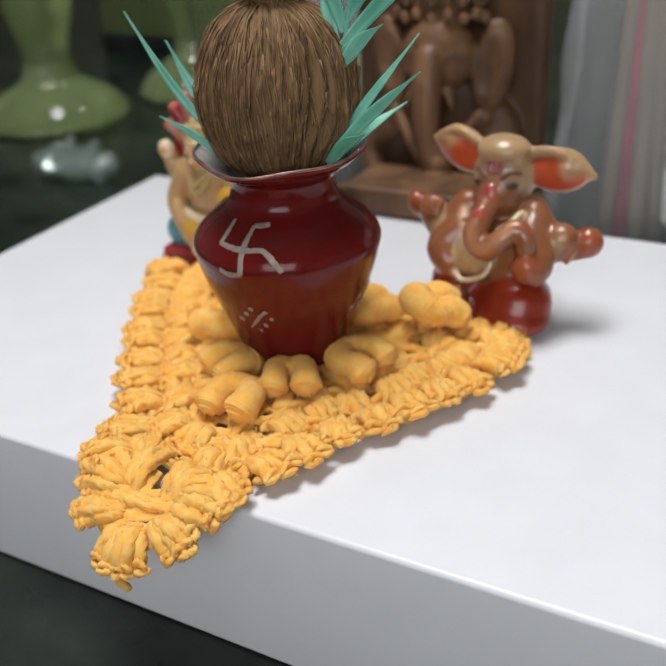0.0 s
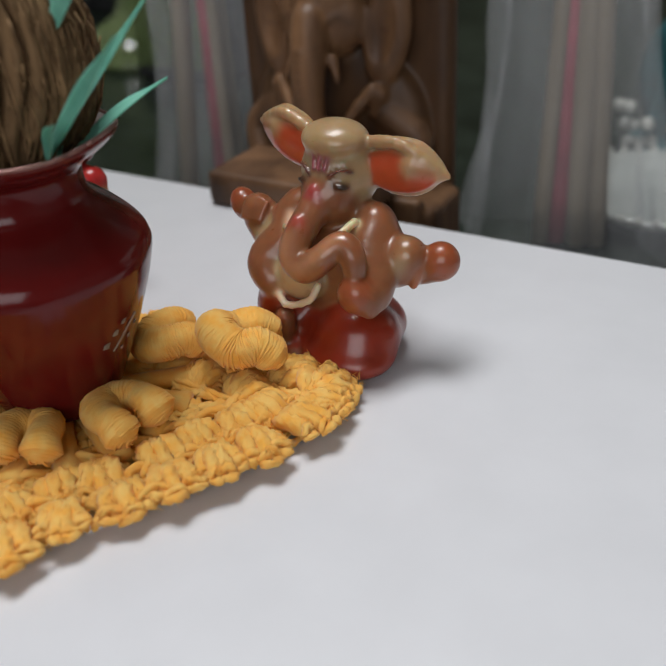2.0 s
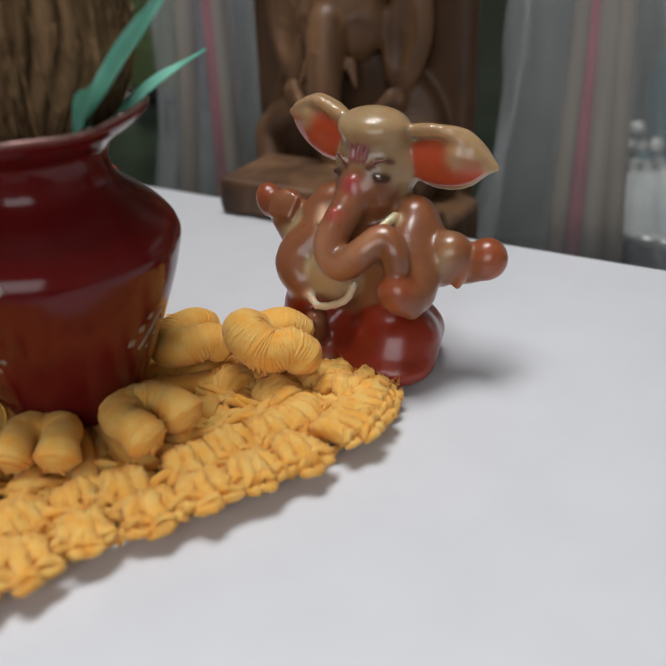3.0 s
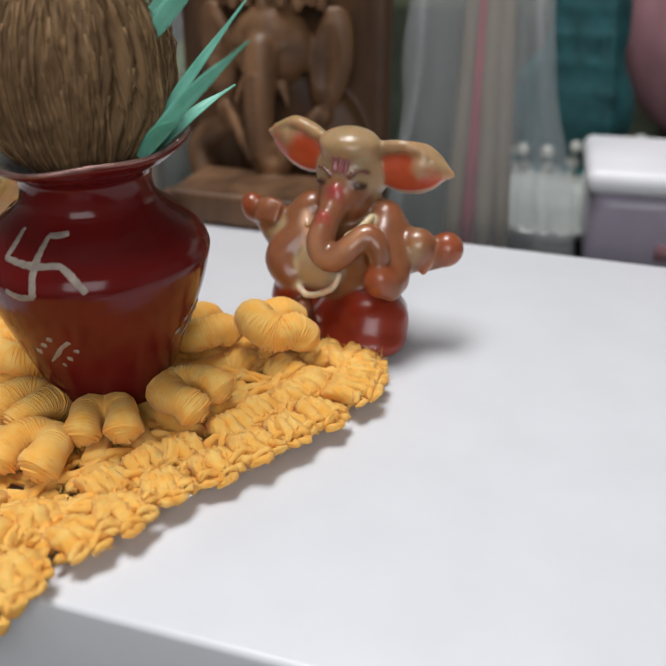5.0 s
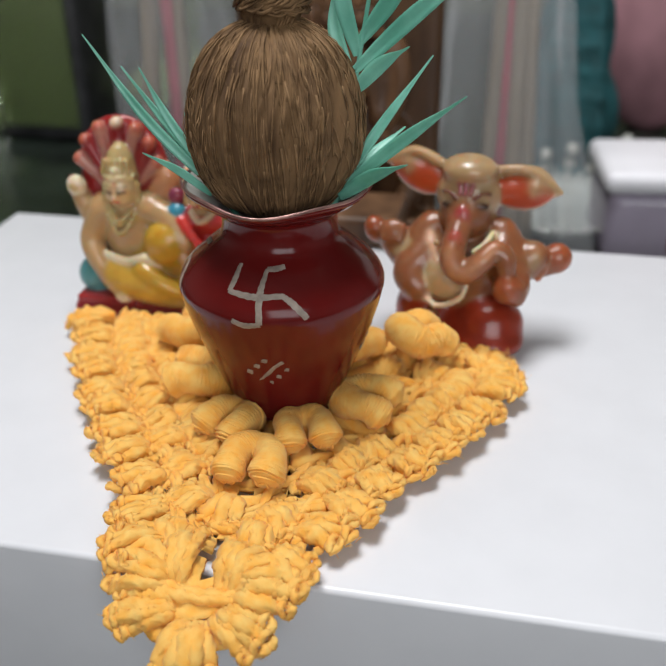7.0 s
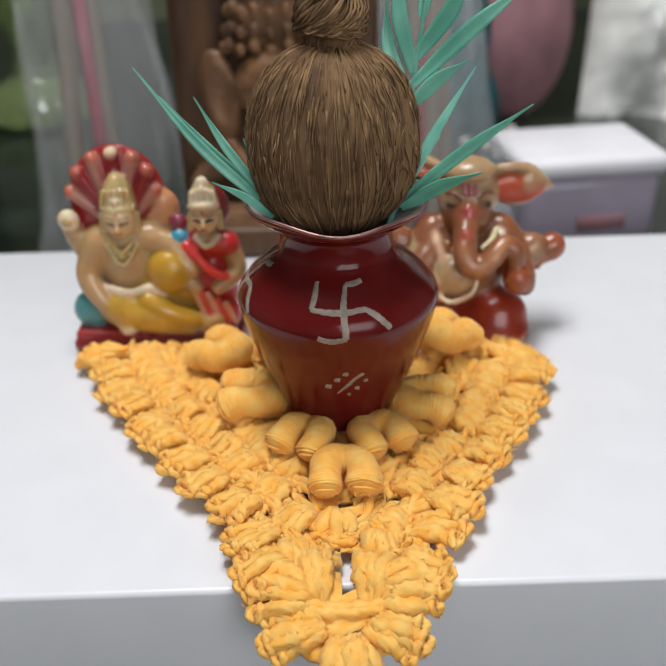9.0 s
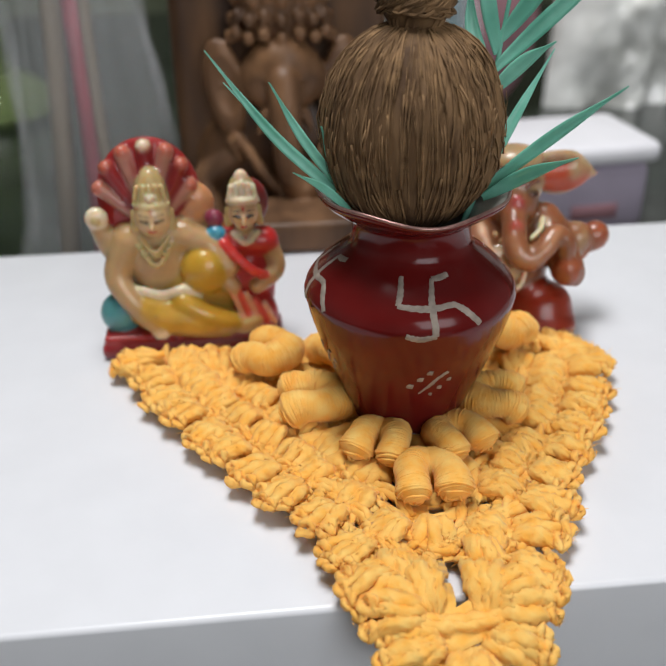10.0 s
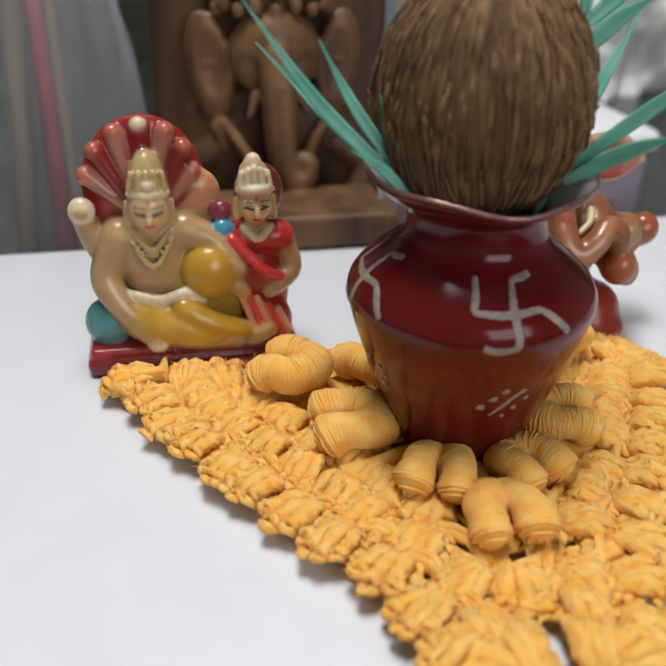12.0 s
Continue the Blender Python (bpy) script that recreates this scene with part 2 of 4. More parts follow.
# ---- the pot ----
POT = (0.0355, 0.0298, 0.0062)
PROFILE = [(0.0, 0.0), (0.0118, 0.0), (0.0128, 0.0006), (0.0136, 0.002), (0.0168, 0.0095), (0.0204, 0.0185), (0.0233, 0.0268), (0.0246, 0.0318), (0.0250, 0.0338), (0.0249, 0.0352), (0.0240, 0.0372), (0.0216, 0.0400), (0.0184, 0.0428), (0.0156, 0.0450), (0.0143, 0.0466), (0.0138, 0.0486), (0.0138, 0.0508), (0.0144, 0.0526), (0.0166, 0.0542), (0.0196, 0.0558), (0.0216, 0.0574), (0.0221, 0.0582), (0.0218, 0.0588)]
pot = thing("pot", pose(*POT) @ Matrix.Scale(1.03, 4), "glossy maroon painted metal pot with flared rim, cream symbols", "pot")
prof = spline([(r, z, 0) for r, z in PROFILE], 110)[:, :2]


def rim_wave(a, z):
    return (0.012 * math.sin(3 * a + 0.6) + 0.008 * math.sin(7 * a)) * max(0.0, (z - 0.053) / 0.006)


v, f = lathe([(max(r, 1e-5), z) for r, z in prof], 96, rim_wave)
v = [(x, y, z + (0.0009 * math.sin(2 * math.atan2(y, x) + 1.2) + 0.0005 * math.sin(5 * math.atan2(y, x))) * max(0, (z - 0.053) / 0.006)) for x, y, z in v]
mesh_ob("body", v, f, M_POT, pot)
inner = spline([(r, z, 0) for r, z in ((0.0216, 0.0588), (0.0205, 0.0578), (0.0178, 0.0560), (0.0140, 0.0535), (0.0128, 0.0500), (0.0128, 0.047), (0.0150, 0.0440), (0.020, 0.038), (0.0001, 0.036))], 40)[:, :2]
v, f = lathe([(max(r, 1e-5), z) for r, z in inner], 96, rim_wave)
v = [(x, y, z + (0.0009 * math.sin(2 * math.atan2(y, x) + 1.2) + 0.0005 * math.sin(5 * math.atan2(y, x))) * max(0, (z - 0.053) / 0.006)) for x, y, z in v]
mesh_ob("inner_wall", v, [q[::-1] for q in f], M_INNER, pot, "pale worn inside of the flared rim")
v, f = tube([(0.02185 * (1 + rim_wave(a, 0.0588)) * math.cos(a), 0.02185 * (1 + rim_wave(a, 0.0588)) * math.sin(a), 0.0588 + 0.0009 * math.sin(2 * a + 1.2) + 0.0005 * math.sin(5 * a)) for a in np.linspace(0, 2 * math.pi, 97)], 0.00042, 8)
mesh_ob("rim", v, f, M_RIM, pot, "worn shiny rolled rim")

length = np.r_[0, np.cumsum(np.linalg.norm(np.diff(prof, axis=0), axis=1))]


def on_pot(angle, s, lift=0.00012):
    """A place on the pot's skin: an angle, and a way up its profile."""
    r, z = np.interp(s, length, prof[:, 0]), np.interp(s, length, prof[:, 1])
    r2, z2 = np.interp(s + 0.0004, length, prof[:, 0]), np.interp(s + 0.0004, length, prof[:, 1])
    nx, nz = z2 - z, r - r2
    q = math.hypot(nx, nz) or 1
    r, z = r + lift * nx / q, z + lift * nz / q
    return (r * math.cos(angle), r * math.sin(angle), z)


def s_at(z):
    return float(np.interp(z, prof[8:, 1], length[8:]))


def stroke(angle0, s0, line, widths):
    """A brush stroke: a line in metres across and up, laid on the skin at an angle."""
    pts = spline([(x, y, 0) for x, y in line], 22)
    wid = np.interp(np.linspace(0, 1, 22), np.linspace(0, 1, len(widths)), widths)
    r0 = np.interp(s0, length, prof[:, 0])
    verts, faces = [], []
    for i, p in enumerate(pts):
        t = pts[min(i + 1, 21)] - pts[max(i - 1, 0)]
        t /= np.linalg.norm(t) + 1e-9
        nn = np.array([-t[1], t[0]])
        for e, k in enumerate((-1, -0.5, 0, 0.5, 1)):
            w = 0.5 * wid[i] * k * (1 + 0.12 * math.sin(i * 1.7 + k))
            x, y = p[0] + nn[0] * w, p[1] + nn[1] * w
            verts.append(on_pot(angle0 + x / r0, s0 + y, 0.00004 if abs(k) == 1 else 0.00018))
    for i in range(21):
        for k in range(4):
            faces.append((i * 5 + k, i * 5 + k + 1, i * 5 + k + 6, i * 5 + k + 5))
    return verts, faces


def symbol(angle):
    s0 = s_at(0.0392)
    w = (0.0012, 0.0016, 0.0013)
    mm = 0.00116
    lines = [[(0.9 * mm, 6.0 * mm), (0.2 * mm, 2.5 * mm), (0, 0), (0.3 * mm, -5.4 * mm)],
             [(-6.6 * mm, 0.5 * mm), (-3 * mm, 0.1 * mm), (0, 0), (4.6 * mm, 0.4 * mm)],
             [(0.9 * mm, 6.0 * mm), (3 * mm, 6.1 * mm), (5.4 * mm, 6.6 * mm)],
             [(4.4 * mm, 0.4 * mm), (6.2 * mm, -1.2 * mm), (8.6 * mm, -4.4 * mm)],
             [(0.4 * mm, -5.4 * mm), (-2.4 * mm, -5.9 * mm), (-4.8 * mm, -5.2 * mm)],
             [(-6.5 * mm, 0.5 * mm), (-6.3 * mm, 3 * mm), (-6.6 * mm, 6.6 * mm)]]
    return joined([stroke(angle, s0, l, w) for l in lines])


def sprig(angle):
    s0 = s_at(0.0195)
    mm = 0.00122
    out = [stroke(angle, s0, [(-2.6 * mm, -3 * mm), (-0.5 * mm, -0.6 * mm), (0.6 * mm, 1 * mm), (2.4 * mm, 2.7 * mm)], (0.0004, 0.0011, 0.0009, 0.001))]
    for x, y, l, w in ((-4.4, -0.8, 1.5, 1.2), (-2.6, 1.2, 1.3, 1.1), (-1.0, 2.9, 1.2, 1.0), (3.0, 0.4, 1.0, 0.8), (1.4, -1.6, 1.3, 0.8), (-0.2, -3.4, 1.0, 0.6)):
        out.append(stroke(angle, s0, [((x - 0.25 * l) * mm, (y + 0.4 * l) * mm), (x * mm, y * mm), ((x + 0.3 * l) * mm, (y - 0.4 * l) * mm)], (0.0004, 1.5 * w * mm, 0.0004)))
    return joined(out)


for a in (-88, -176, 96):
    mesh_ob("painted_symbol", *symbol(radians(a)), M_PAINT, pot, "cream hand-painted auspicious symbol")
for a in (-84, 6, -165, 110):
    mesh_ob("painted_sprig", *sprig(radians(a)), M_PAINT, pot, "cream hand-painted stroke and dots")

# ---- the coconut ----
rng = random.Random(4)
coconut = thing("coconut", pose(0.0352, 0.0310, 0.0808), "small brown husked coconut with fibrous ridges and topknot", "coconut")
NA, NZ = 220, 90
furrow = [(rng.uniform(0, 6.28), rng.uniform(0.010, 0.034), rng.uniform(0.7, 2.0), rng.uniform(0.35, 0.6)) for _ in range(44)]


def husk(a, u):
    """The husk's height over its egg shape: ridges that run from pole to pole, with broken furrows."""
    lean = a + 0.10 * math.sin(3 * u + 2 * a) + 0.03 * noise.noise((math.cos(a) * 3, math.sin(a) * 3, u * 3))
    c, s = math.cos(lean), math.sin(lean)
    h = 0.00065 * noise.noise((c * 5, s * 5, u * 0.9)) + 0.00060 * noise.noise((c * 13, s * 13, u * 1.4 + 5)) + 0.00016 * noise.noise((c * 45, s * 45, u * 4))
    torn = max(0.0, noise.noise((c * 8, s * 8, u * 2.6 + 11)) - 0.05) * max(0.0, math.sin(u * 1.0 - 0.55))
    h += 0.0026 * torn * noise.noise((c * 24, s * 24, u * 6.5))
    for fa, fw, fd, fl in furrow:
        d = (lean - fa + math.pi) % (2 * math.pi) - math.pi
        if abs(d) < 0.12:
            h -= 0.00075 * fd * math.exp(-(d / fw) ** 2) * max(0, math.sin(u * 2.2 * fl + fa) + 0.2)
    return h


verts, faces = [], []
for j in range(NZ + 1):
    u = math.pi * j / NZ
    for i in range(NA):
        a = 2 * math.pi * i / NA
        r = 0.0206 * math.sin(u) ** 0.9 if 0 < j < NZ else 1e-5
        z = -0.0232 * math.cos(u)
        h = husk(a, u) * min(1, math.sin(u) * 3)
        verts.append(((r + h) * math.cos(a), (r + h) * math.sin(a), z))
for j in range(NZ):
    for i in range(NA):
        faces.append((j * NA + i, j * NA + (i + 1) % NA, (j + 1) * NA + (i + 1) % NA, (j + 1) * NA + i))
mesh_ob("husk", verts, faces, M_COCO, coconut)
strands = []
for _ in range(760):
    a, u0 = rng.uniform(0, 6.28), rng.uniform(0.5, 2.3)
    u1 = min(2.95, u0 + rng.uniform(0.3, 1.1))
    lift, sway = rng.uniform(0.0002, 0.0005), rng.uniform(-0.10, 0.10)
    line = []
    for q in np.linspace(0, 1, 8):
        u = u0 + (u1 - u0) * q
        aa = a + sway * q
        r = 0.0206 * math.sin(u) ** 0.9 + husk(aa, u) + lift * (1 + (2.2 * q * q if rng.random() < 0.12 else 0))
        line.append((r * math.cos(aa), r * math.sin(aa), -0.0232 * math.cos(u)))
    strands.append(tube(line, rng.choice((0.00008, 0.00012, 0.00018, 0.00034)), 5, flat=0.6))
tagged(mesh_ob("fibre_fuzz", *joined(strands), M_STRAND, coconut, "loose pale fibres along the husk"), kind="stuff")
strands = []
for i in range(420):
    a = rng.uniform(0, 6.28)
    r0, rr = rng.uniform(0.002, 0.0060), rng.uniform(0.0050, 0.0088)
    z1 = rng.uniform(0.0262, 0.0325)
    line = [(r0 * math.cos(a), r0 * math.sin(a), 0.0212), (0.8 * rr * math.cos(a + 0.3), 0.8 * rr * math.sin(a + 0.3), 0.0255), (rr * math.cos(a + 1.2), rr * math.sin(a + 1.2), z1 - 0.002), (0.5 * rr * math.cos(a + 2.2), 0.5 * rr * math.sin(a + 2.2), z1 + 0.001 + 0.003 * rng.random()), (0.3 * rr * math.cos(a + 4.0), 0.6 * rr * math.sin(a + 4.0), z1 - 0.002)]
    strands.append(tube(spline(line, 14), rng.uniform(0.0002, 0.0005), 5))
core = lathe([(1e-5, 0.0205), (0.0055, 0.021), (0.0072, 0.026), (0.0062, 0.031), (1e-5, 0.034)], 24)
strands.append(core)
mesh_ob("topknot", *joined(strands), M_COCO, coconut, "dark matted fibre topknot")


# ---- green plastic sprigs ----
def blade(base, tip, width, bend, roll=0.0):
    a, b = np.array(base, float), np.array(tip, float)
    mid = (a + b) / 2 + np.array(bend, float)
    line = spline([a, mid, b], 15)
    t = (b - a) / np.linalg.norm(b - a)
    side = np.cross(t, (math.sin(roll), -1.0, 0.3))
    side /= np.linalg.norm(side)
    nrm = np.cross(side, t)
    verts, faces = [], []
    for i, p in enumerate(line):
        u = i / 14
        w = 0.40 * width * (0.28 + 0.72 * math.sin(math.pi * min(1, u * 1.15 + 0.05)) ** 0.8) * (1 - u ** 6) + 0.00012
        for k in (-1, -0.5, 0, 0.5, 1):
            verts.append(p + side * w * k + nrm * (abs(k) * 0.22 * w - 0.0002 * (k == 0)))
    low = len(verts)
    for i in range(len(line)):
        for k in range(5):
            verts.append(verts[i * 5 + k] - nrm * 0.0003)
    for i in range(14):
        for k in range(4):
            q = (i * 5 + k, i * 5 + k + 1, i * 5 + k + 6, i * 5 + k + 5)
            faces += [q, tuple(low + e for e in q[::-1])]
        for k in (0, 4):
            e = (i * 5 + k, i * 5 + k + 5, low + i * 5 + k + 5, low + i * 5 + k)
            faces.append(e if k == 0 else e[::-1])
    return verts, faces


def sprig_of_leaves(label, stem, leaves):
    ob = thing("plastic_sprig", pose(0.0012, -0.0008, -0.0003), label, "artificial plant", "sprigs in the pot")
    v, f = tube(spline(stem, 24), np.linspace(0.0008, 0.0004, 24), 8)
    mesh_ob("stem", v, f, M_LEAF, ob)
    for b, t, w, bend, roll in leaves:
        mesh_ob("leaf", *blade(b, t, w, bend, roll), M_LEAF, ob)
    return ob


sprig_of_leaves("mint-green plastic sprig with long narrow leaves, rising beside coconut", [(0.0455, 0.0290, 0.056), (0.0508, 0.0310, 0.0700), (0.0530, 0.0335, 0.0930), (0.0580, 0.0360, 0.125)], [
    ((0.0500, 0.0270, 0.0650), (0.0671, 0.0146, 0.0776), 0.0040, (0, 0, 0.0012), 0.2),
    ((0.0505, 0.0280, 0.0670), (0.0785, 0.0200, 0.0912), 0.0036, (0.001, 0, 0.0015), 0.1),
    ((0.0510, 0.0300, 0.0690), (0.0690, 0.0420, 0.0950), 0.0030, (-0.001, 0, -0.001), -0.3),
    ((0.0520, 0.0325, 0.0880), (0.0650, 0.0300, 0.0990), 0.0042, (0, 0, 0.0012), 0.3),
    ((0.0525, 0.0330, 0.0930), (0.0800, 0.0330, 0.1160), 0.0046, (0.001, 0, 0.002), 0.1),
    ((0.0520, 0.0330, 0.0900), (0.0470, 0.0380, 0.1120), 0.0040, (-0.002, 0, 0), 0.0),
    ((0.0530, 0.0335, 0.0960), (0.0500, 0.0320, 0.1230), 0.0045, (-0.002, 0, 0), 0.2),
    ((0.0535, 0.0340, 0.0990), (0.0660, 0.0330, 0.1220), 0.0048, (0.002, 0, 0), 0.0),
    ((0.0550, 0.0350, 0.1080), (0.0600, 0.0420, 0.1350), 0.0046, (0, 0, 0), 0.1),
    ((0.0570, 0.0355, 0.1150), (0.0700, 0.0300, 0.1360), 0.0044, (0, 0, 0.001), 0.3),
    ((0.0490, 0.0350, 0.0640), (0.0620, 0.0500, 0.0760), 0.0040, (0, 0, 0.001), -0.6)])
sprig_of_leaves("mint-green plastic sprig with slender pointed leaves leaning outward", [(0.0240, 0.0310, 0.056), (0.0185, 0.0295, 0.0660), (0.0160, 0.0290, 0.0700)], [
    ((0.0185, 0.0290, 0.0650), (-0.0113, 0.0304, 0.0995), 0.0030, (-0.0010, 0, -0.0015), 0.0),
    ((0.0175, 0.0290, 0.0680), (0.0020, 0.0300, 0.0925), 0.0026, (-0.001, 0, 0), 0.1),
    ((0.0190, 0.0330, 0.0640), (-0.0080, 0.0420, 0.0900), 0.0026, (0, 0, -0.001), -0.2),
    ((0.0195, 0.0300, 0.0660), (0.0130, 0.0280, 0.0830), 0.0024, (-0.001, 0, 0), 0.3),
    ((0.0190, 0.0260, 0.0640), (0.0060, 0.0180, 0.0760), 0.0022, (0, 0, 0.001), 0.2)])


# ---- the elephant-headed figurine ----
def seated_elephant_figurine():
    c = Clay()
    skin, pale, red, ear = (0.255, 0.095, 0.040), (0.42, 0.28, 0.145), (0.30, 0.032, 0.012), (0.50, 0.075, 0.024)
    c.ball((0, 1, 22), (13, 10.5, 17), skin, k=2)
    c.ball((4, -1, 26), (10, 8, 10), skin, k=3)
    c.ball((1, 1, 7), (17, 13, 8), red, k=2)
    c.ball((10.5, -7, 8.5), (10.5, 9.5, 8.5), red, (0, 0, 20), k=3.5)
    c.ball((-12.5, -6, 12), (7.5, 9, 10.5), red, (0, 12, 0), k=3.5)
    c.ball((9.5, -10.5, 4.5), (12, 9.5, 5.2), red, k=3)
    c.ball((-9, -9, 4.0), (11, 9, 5), red, k=3)
    c.limb([(-13, -10, 6), (-4, -14, 3.5)], 4.5, 3.0, red)
    c.limb([(-7, -14.5, 12), (-7.5, -15.5, 3)], 2.6, 3.0, skin)
    c.ball((-4, -16, 2.5), (4.5, 3, 2.5), skin)
    c.ball((-4, -9, 23), (7, 6, 7), pale, k=1.2)
    c.limb([(-11, -11.5, 20), (-6, -15.2, 16.5), (1, -14.5, 19), (3, -13, 23)], 0.9, 0.9, (0.75, 0.55, 0.38), k=0.4, n=10)
    c.ball((0, -1, 47), (10, 9.5, 10), pale, k=1.5)
    c.ball((0, -6, 42), (7.5, 7, 8), skin, k=1.5)
    c.ball((0, -3, 55.5), (8.5, 7.5, 4.5), pale, k=2)
    c.limb([(0, -8.6, 44), (-1.2, -13.2, 37.5), (-1, -16.5, 32), (3, -17.5, 29.5), (7.5, -16.8, 33), (11, -15, 36.2), (14.5, -14.3, 34), (15, -14.5, 29)], 3.4, 2.0, skin, k=2.0, n=26)
    c.limb([(-2.0, -17.4, 36), (-0.6, -19.4, 31.2), (3.5, -19.6, 30.2), (8, -18.8, 34.5), (11, -17, 37.6)], 0.9, 0.9, (0.50, 0.25, 0.13), k=0.4, n=14)
    for sx, up in ((-1, 14), (1, -5)):
        ca, sa = math.cos(radians(up)), math.sin(radians(up))
        for (x, y, z), r, col, k in (((8.5, 1.8, 0), (10.0, 2.2, 7.4), pale, 1.5), ((8.5, -0.4, -0.8), (9.0, 1.9, 5.0), ear, 0.6)):
            c.ball((sx * (7 + x * ca), y, 50 + x * sa + z), r, col, (0, -up if sx > 0 else up, 10 * sx), k=k)
        c.limb([(sx * (7 + 12.5 * ca), 2, 51.5 + 13 * sa), (sx * (7 + 20.5 * ca), 3, 50.0 + 19 * sa)], 4.0, 0.5, pale, k=3.5)
        c.limb([(sx * (7 + 2 * ca), -1.2, 55.5 + 2 * sa), (sx * (7 + 10 * ca), -0.8, 56.6 + 10 * sa), (sx * (7 + 18 * ca), 1.6, 52 + 17 * sa)], 1.5, 0.9, pale, k=1.0, n=8)
        c.limb([(sx * 11, 0, 36), (sx * 17, -1, 27), (sx * 22, -1.5, 31)], 5.0, 4.0, skin, k=3, n=8)
    c.ball((-22.5, -2, 32.5), (5.0, 4.4, 5.8), skin, (0, -14, 0))
    c.ball((-28.6, -1, 34), (3.6, 3.6, 4.6), (0.30, 0.080, 0.030), (0, -30, 0))
    c.limb([(17, 0, 26), (22, 1.5, 26), (27, 2.5, 28)], 3.4, 4.2, skin, n=6)
    c.ball((28.5, 2.5, 29), (4.6, 4.4, 4.8), (0.30, 0.080, 0.030))
    c.limb([(23.6, -2.2, 23.5), (25.2, -2.4, 27.5), (24.8, 1.0, 31.6)], 1.1, 1.1, (0.36, 0.13, 0.06), k=0.5, n=7)
    c.limb([(12, -4, 32), (17, -10, 24), (15.5, -14.5, 24)], 4.4, 3.4, skin, k=3, n=8)
    c.ball((15.5, -15.5, 25), (4.4, 3.8, 4.6), (0.30, 0.080, 0.030))
    c.ball((18.8, -14.5, 23), (2.6, 2.4, 4), skin)
    c.limb([(-11, -4, 30), (-16, -9, 24), (-12, -12, 20)], 4.4, 3.2, skin, k=3, n=8)
    c.limb([(-10.5, -5, 36), (-7, -9.5, 29), (-3, -11.5, 27)], 0.8, 0.8, (0.7, 0.45, 0.3), k=0.4, n=8)
    c.limb([(9, -7, 38), (7.5, -10.5, 36), (4.5, -11.5, 34)], 1.0, 0.9, (0.75, 0.60, 0.36), k=0.4, n=8)
    for i in range(5):
        c.ball((-7 + 1.9 * i, -12.2 - 1.0 * math.sin(i * 0.8), 35.6 - 2.2 * math.sin(i * 0.8)), 1.0, pale, k=0.4)
        c.limb([(-25.0 + 1.3 * i, -5.8, 33.0), (-25.0 + 1.5 * i, -5.0, 37.0 + 0.4 * (2 - abs(i - 2)))], 0.9, 0.7, skin, k=0.6)
    c.limb([(20.5, -4.4, 27.6), (22.5, -4.6, 31.5), (21.5, -1.5, 34.0)], 0.9, 0.9, pale, k=0.4, n=7)
    c.limb([(-20.5, -5.6, 29.6), (-17.5, -5.4, 31.4), (-17.0, -2.5, 33.2)], 0.9, 0.9, pale, k=0.4, n=7)
    for sx in (-1, 1):
        c.ball((sx * 5.4, -9.3, 46.2), (2.1, 1.3, 0.75), (0.02, 0.008, 0.006), (0, sx * 8, sx * 30), k=0.2)
        c.limb([(sx * 2.8, -10.6, 48.6), (sx * 5.4, -9.4, 50.2), (sx * 7.6, -7.2, 49.4)], 0.45, 0.3, (0.12, 0.03, 0.02), k=0.2, n=7)
    for x in (-2, 0, 2):
        c.limb([(x, -9.2 + 0.15 * x * x, 54), (x * 0.8, -10.7 + 0.1 * x * x, 50)], 0.5, 0.5, (0.30, 0.07, 0.10), k=0.2)
    c.ball((0, -8.9, 56.6), (0.9, 0.8, 0.9), (0.18, 0.16, 0.04), k=0.2)
    c.ball((-0.3, -12.4, 42.5), (2.2, 1.6, 4.2), (0.35, 0.06, 0.06), k=0.8)
    c.ball((-1.2, -15.8, 37.5), (1.9, 1.4, 3.4), (0.40, 0.08, 0.06), k=0.8)
    for i, f in enumerate(c.forms):
        spots = []
        for p in (f[1], f[2]) if f[0] == "limb" else (f[1],):
            p = p.copy()
            p[1] += 4.5 * min(1, max(0, (p[2] - 34) / 8))
            spots.append(p)
        c.forms[i] = (f[0], *spots, *f[1 + len(spots):])
    ob = c.skin("elephant_god_figurine", (-35, -22, 0.0), (33, 17, 63), 0.55, M_RESIN, 0.8)
    return tagged(ob, "seated elephant-headed resin figurine, amber and red, large spread ears", "figurine")


seated_elephant_figurine().matrix_world = pose(0.0775, 0.0860, 0, 0, 0, -5) @ Matrix.Scale(0.96, 4)


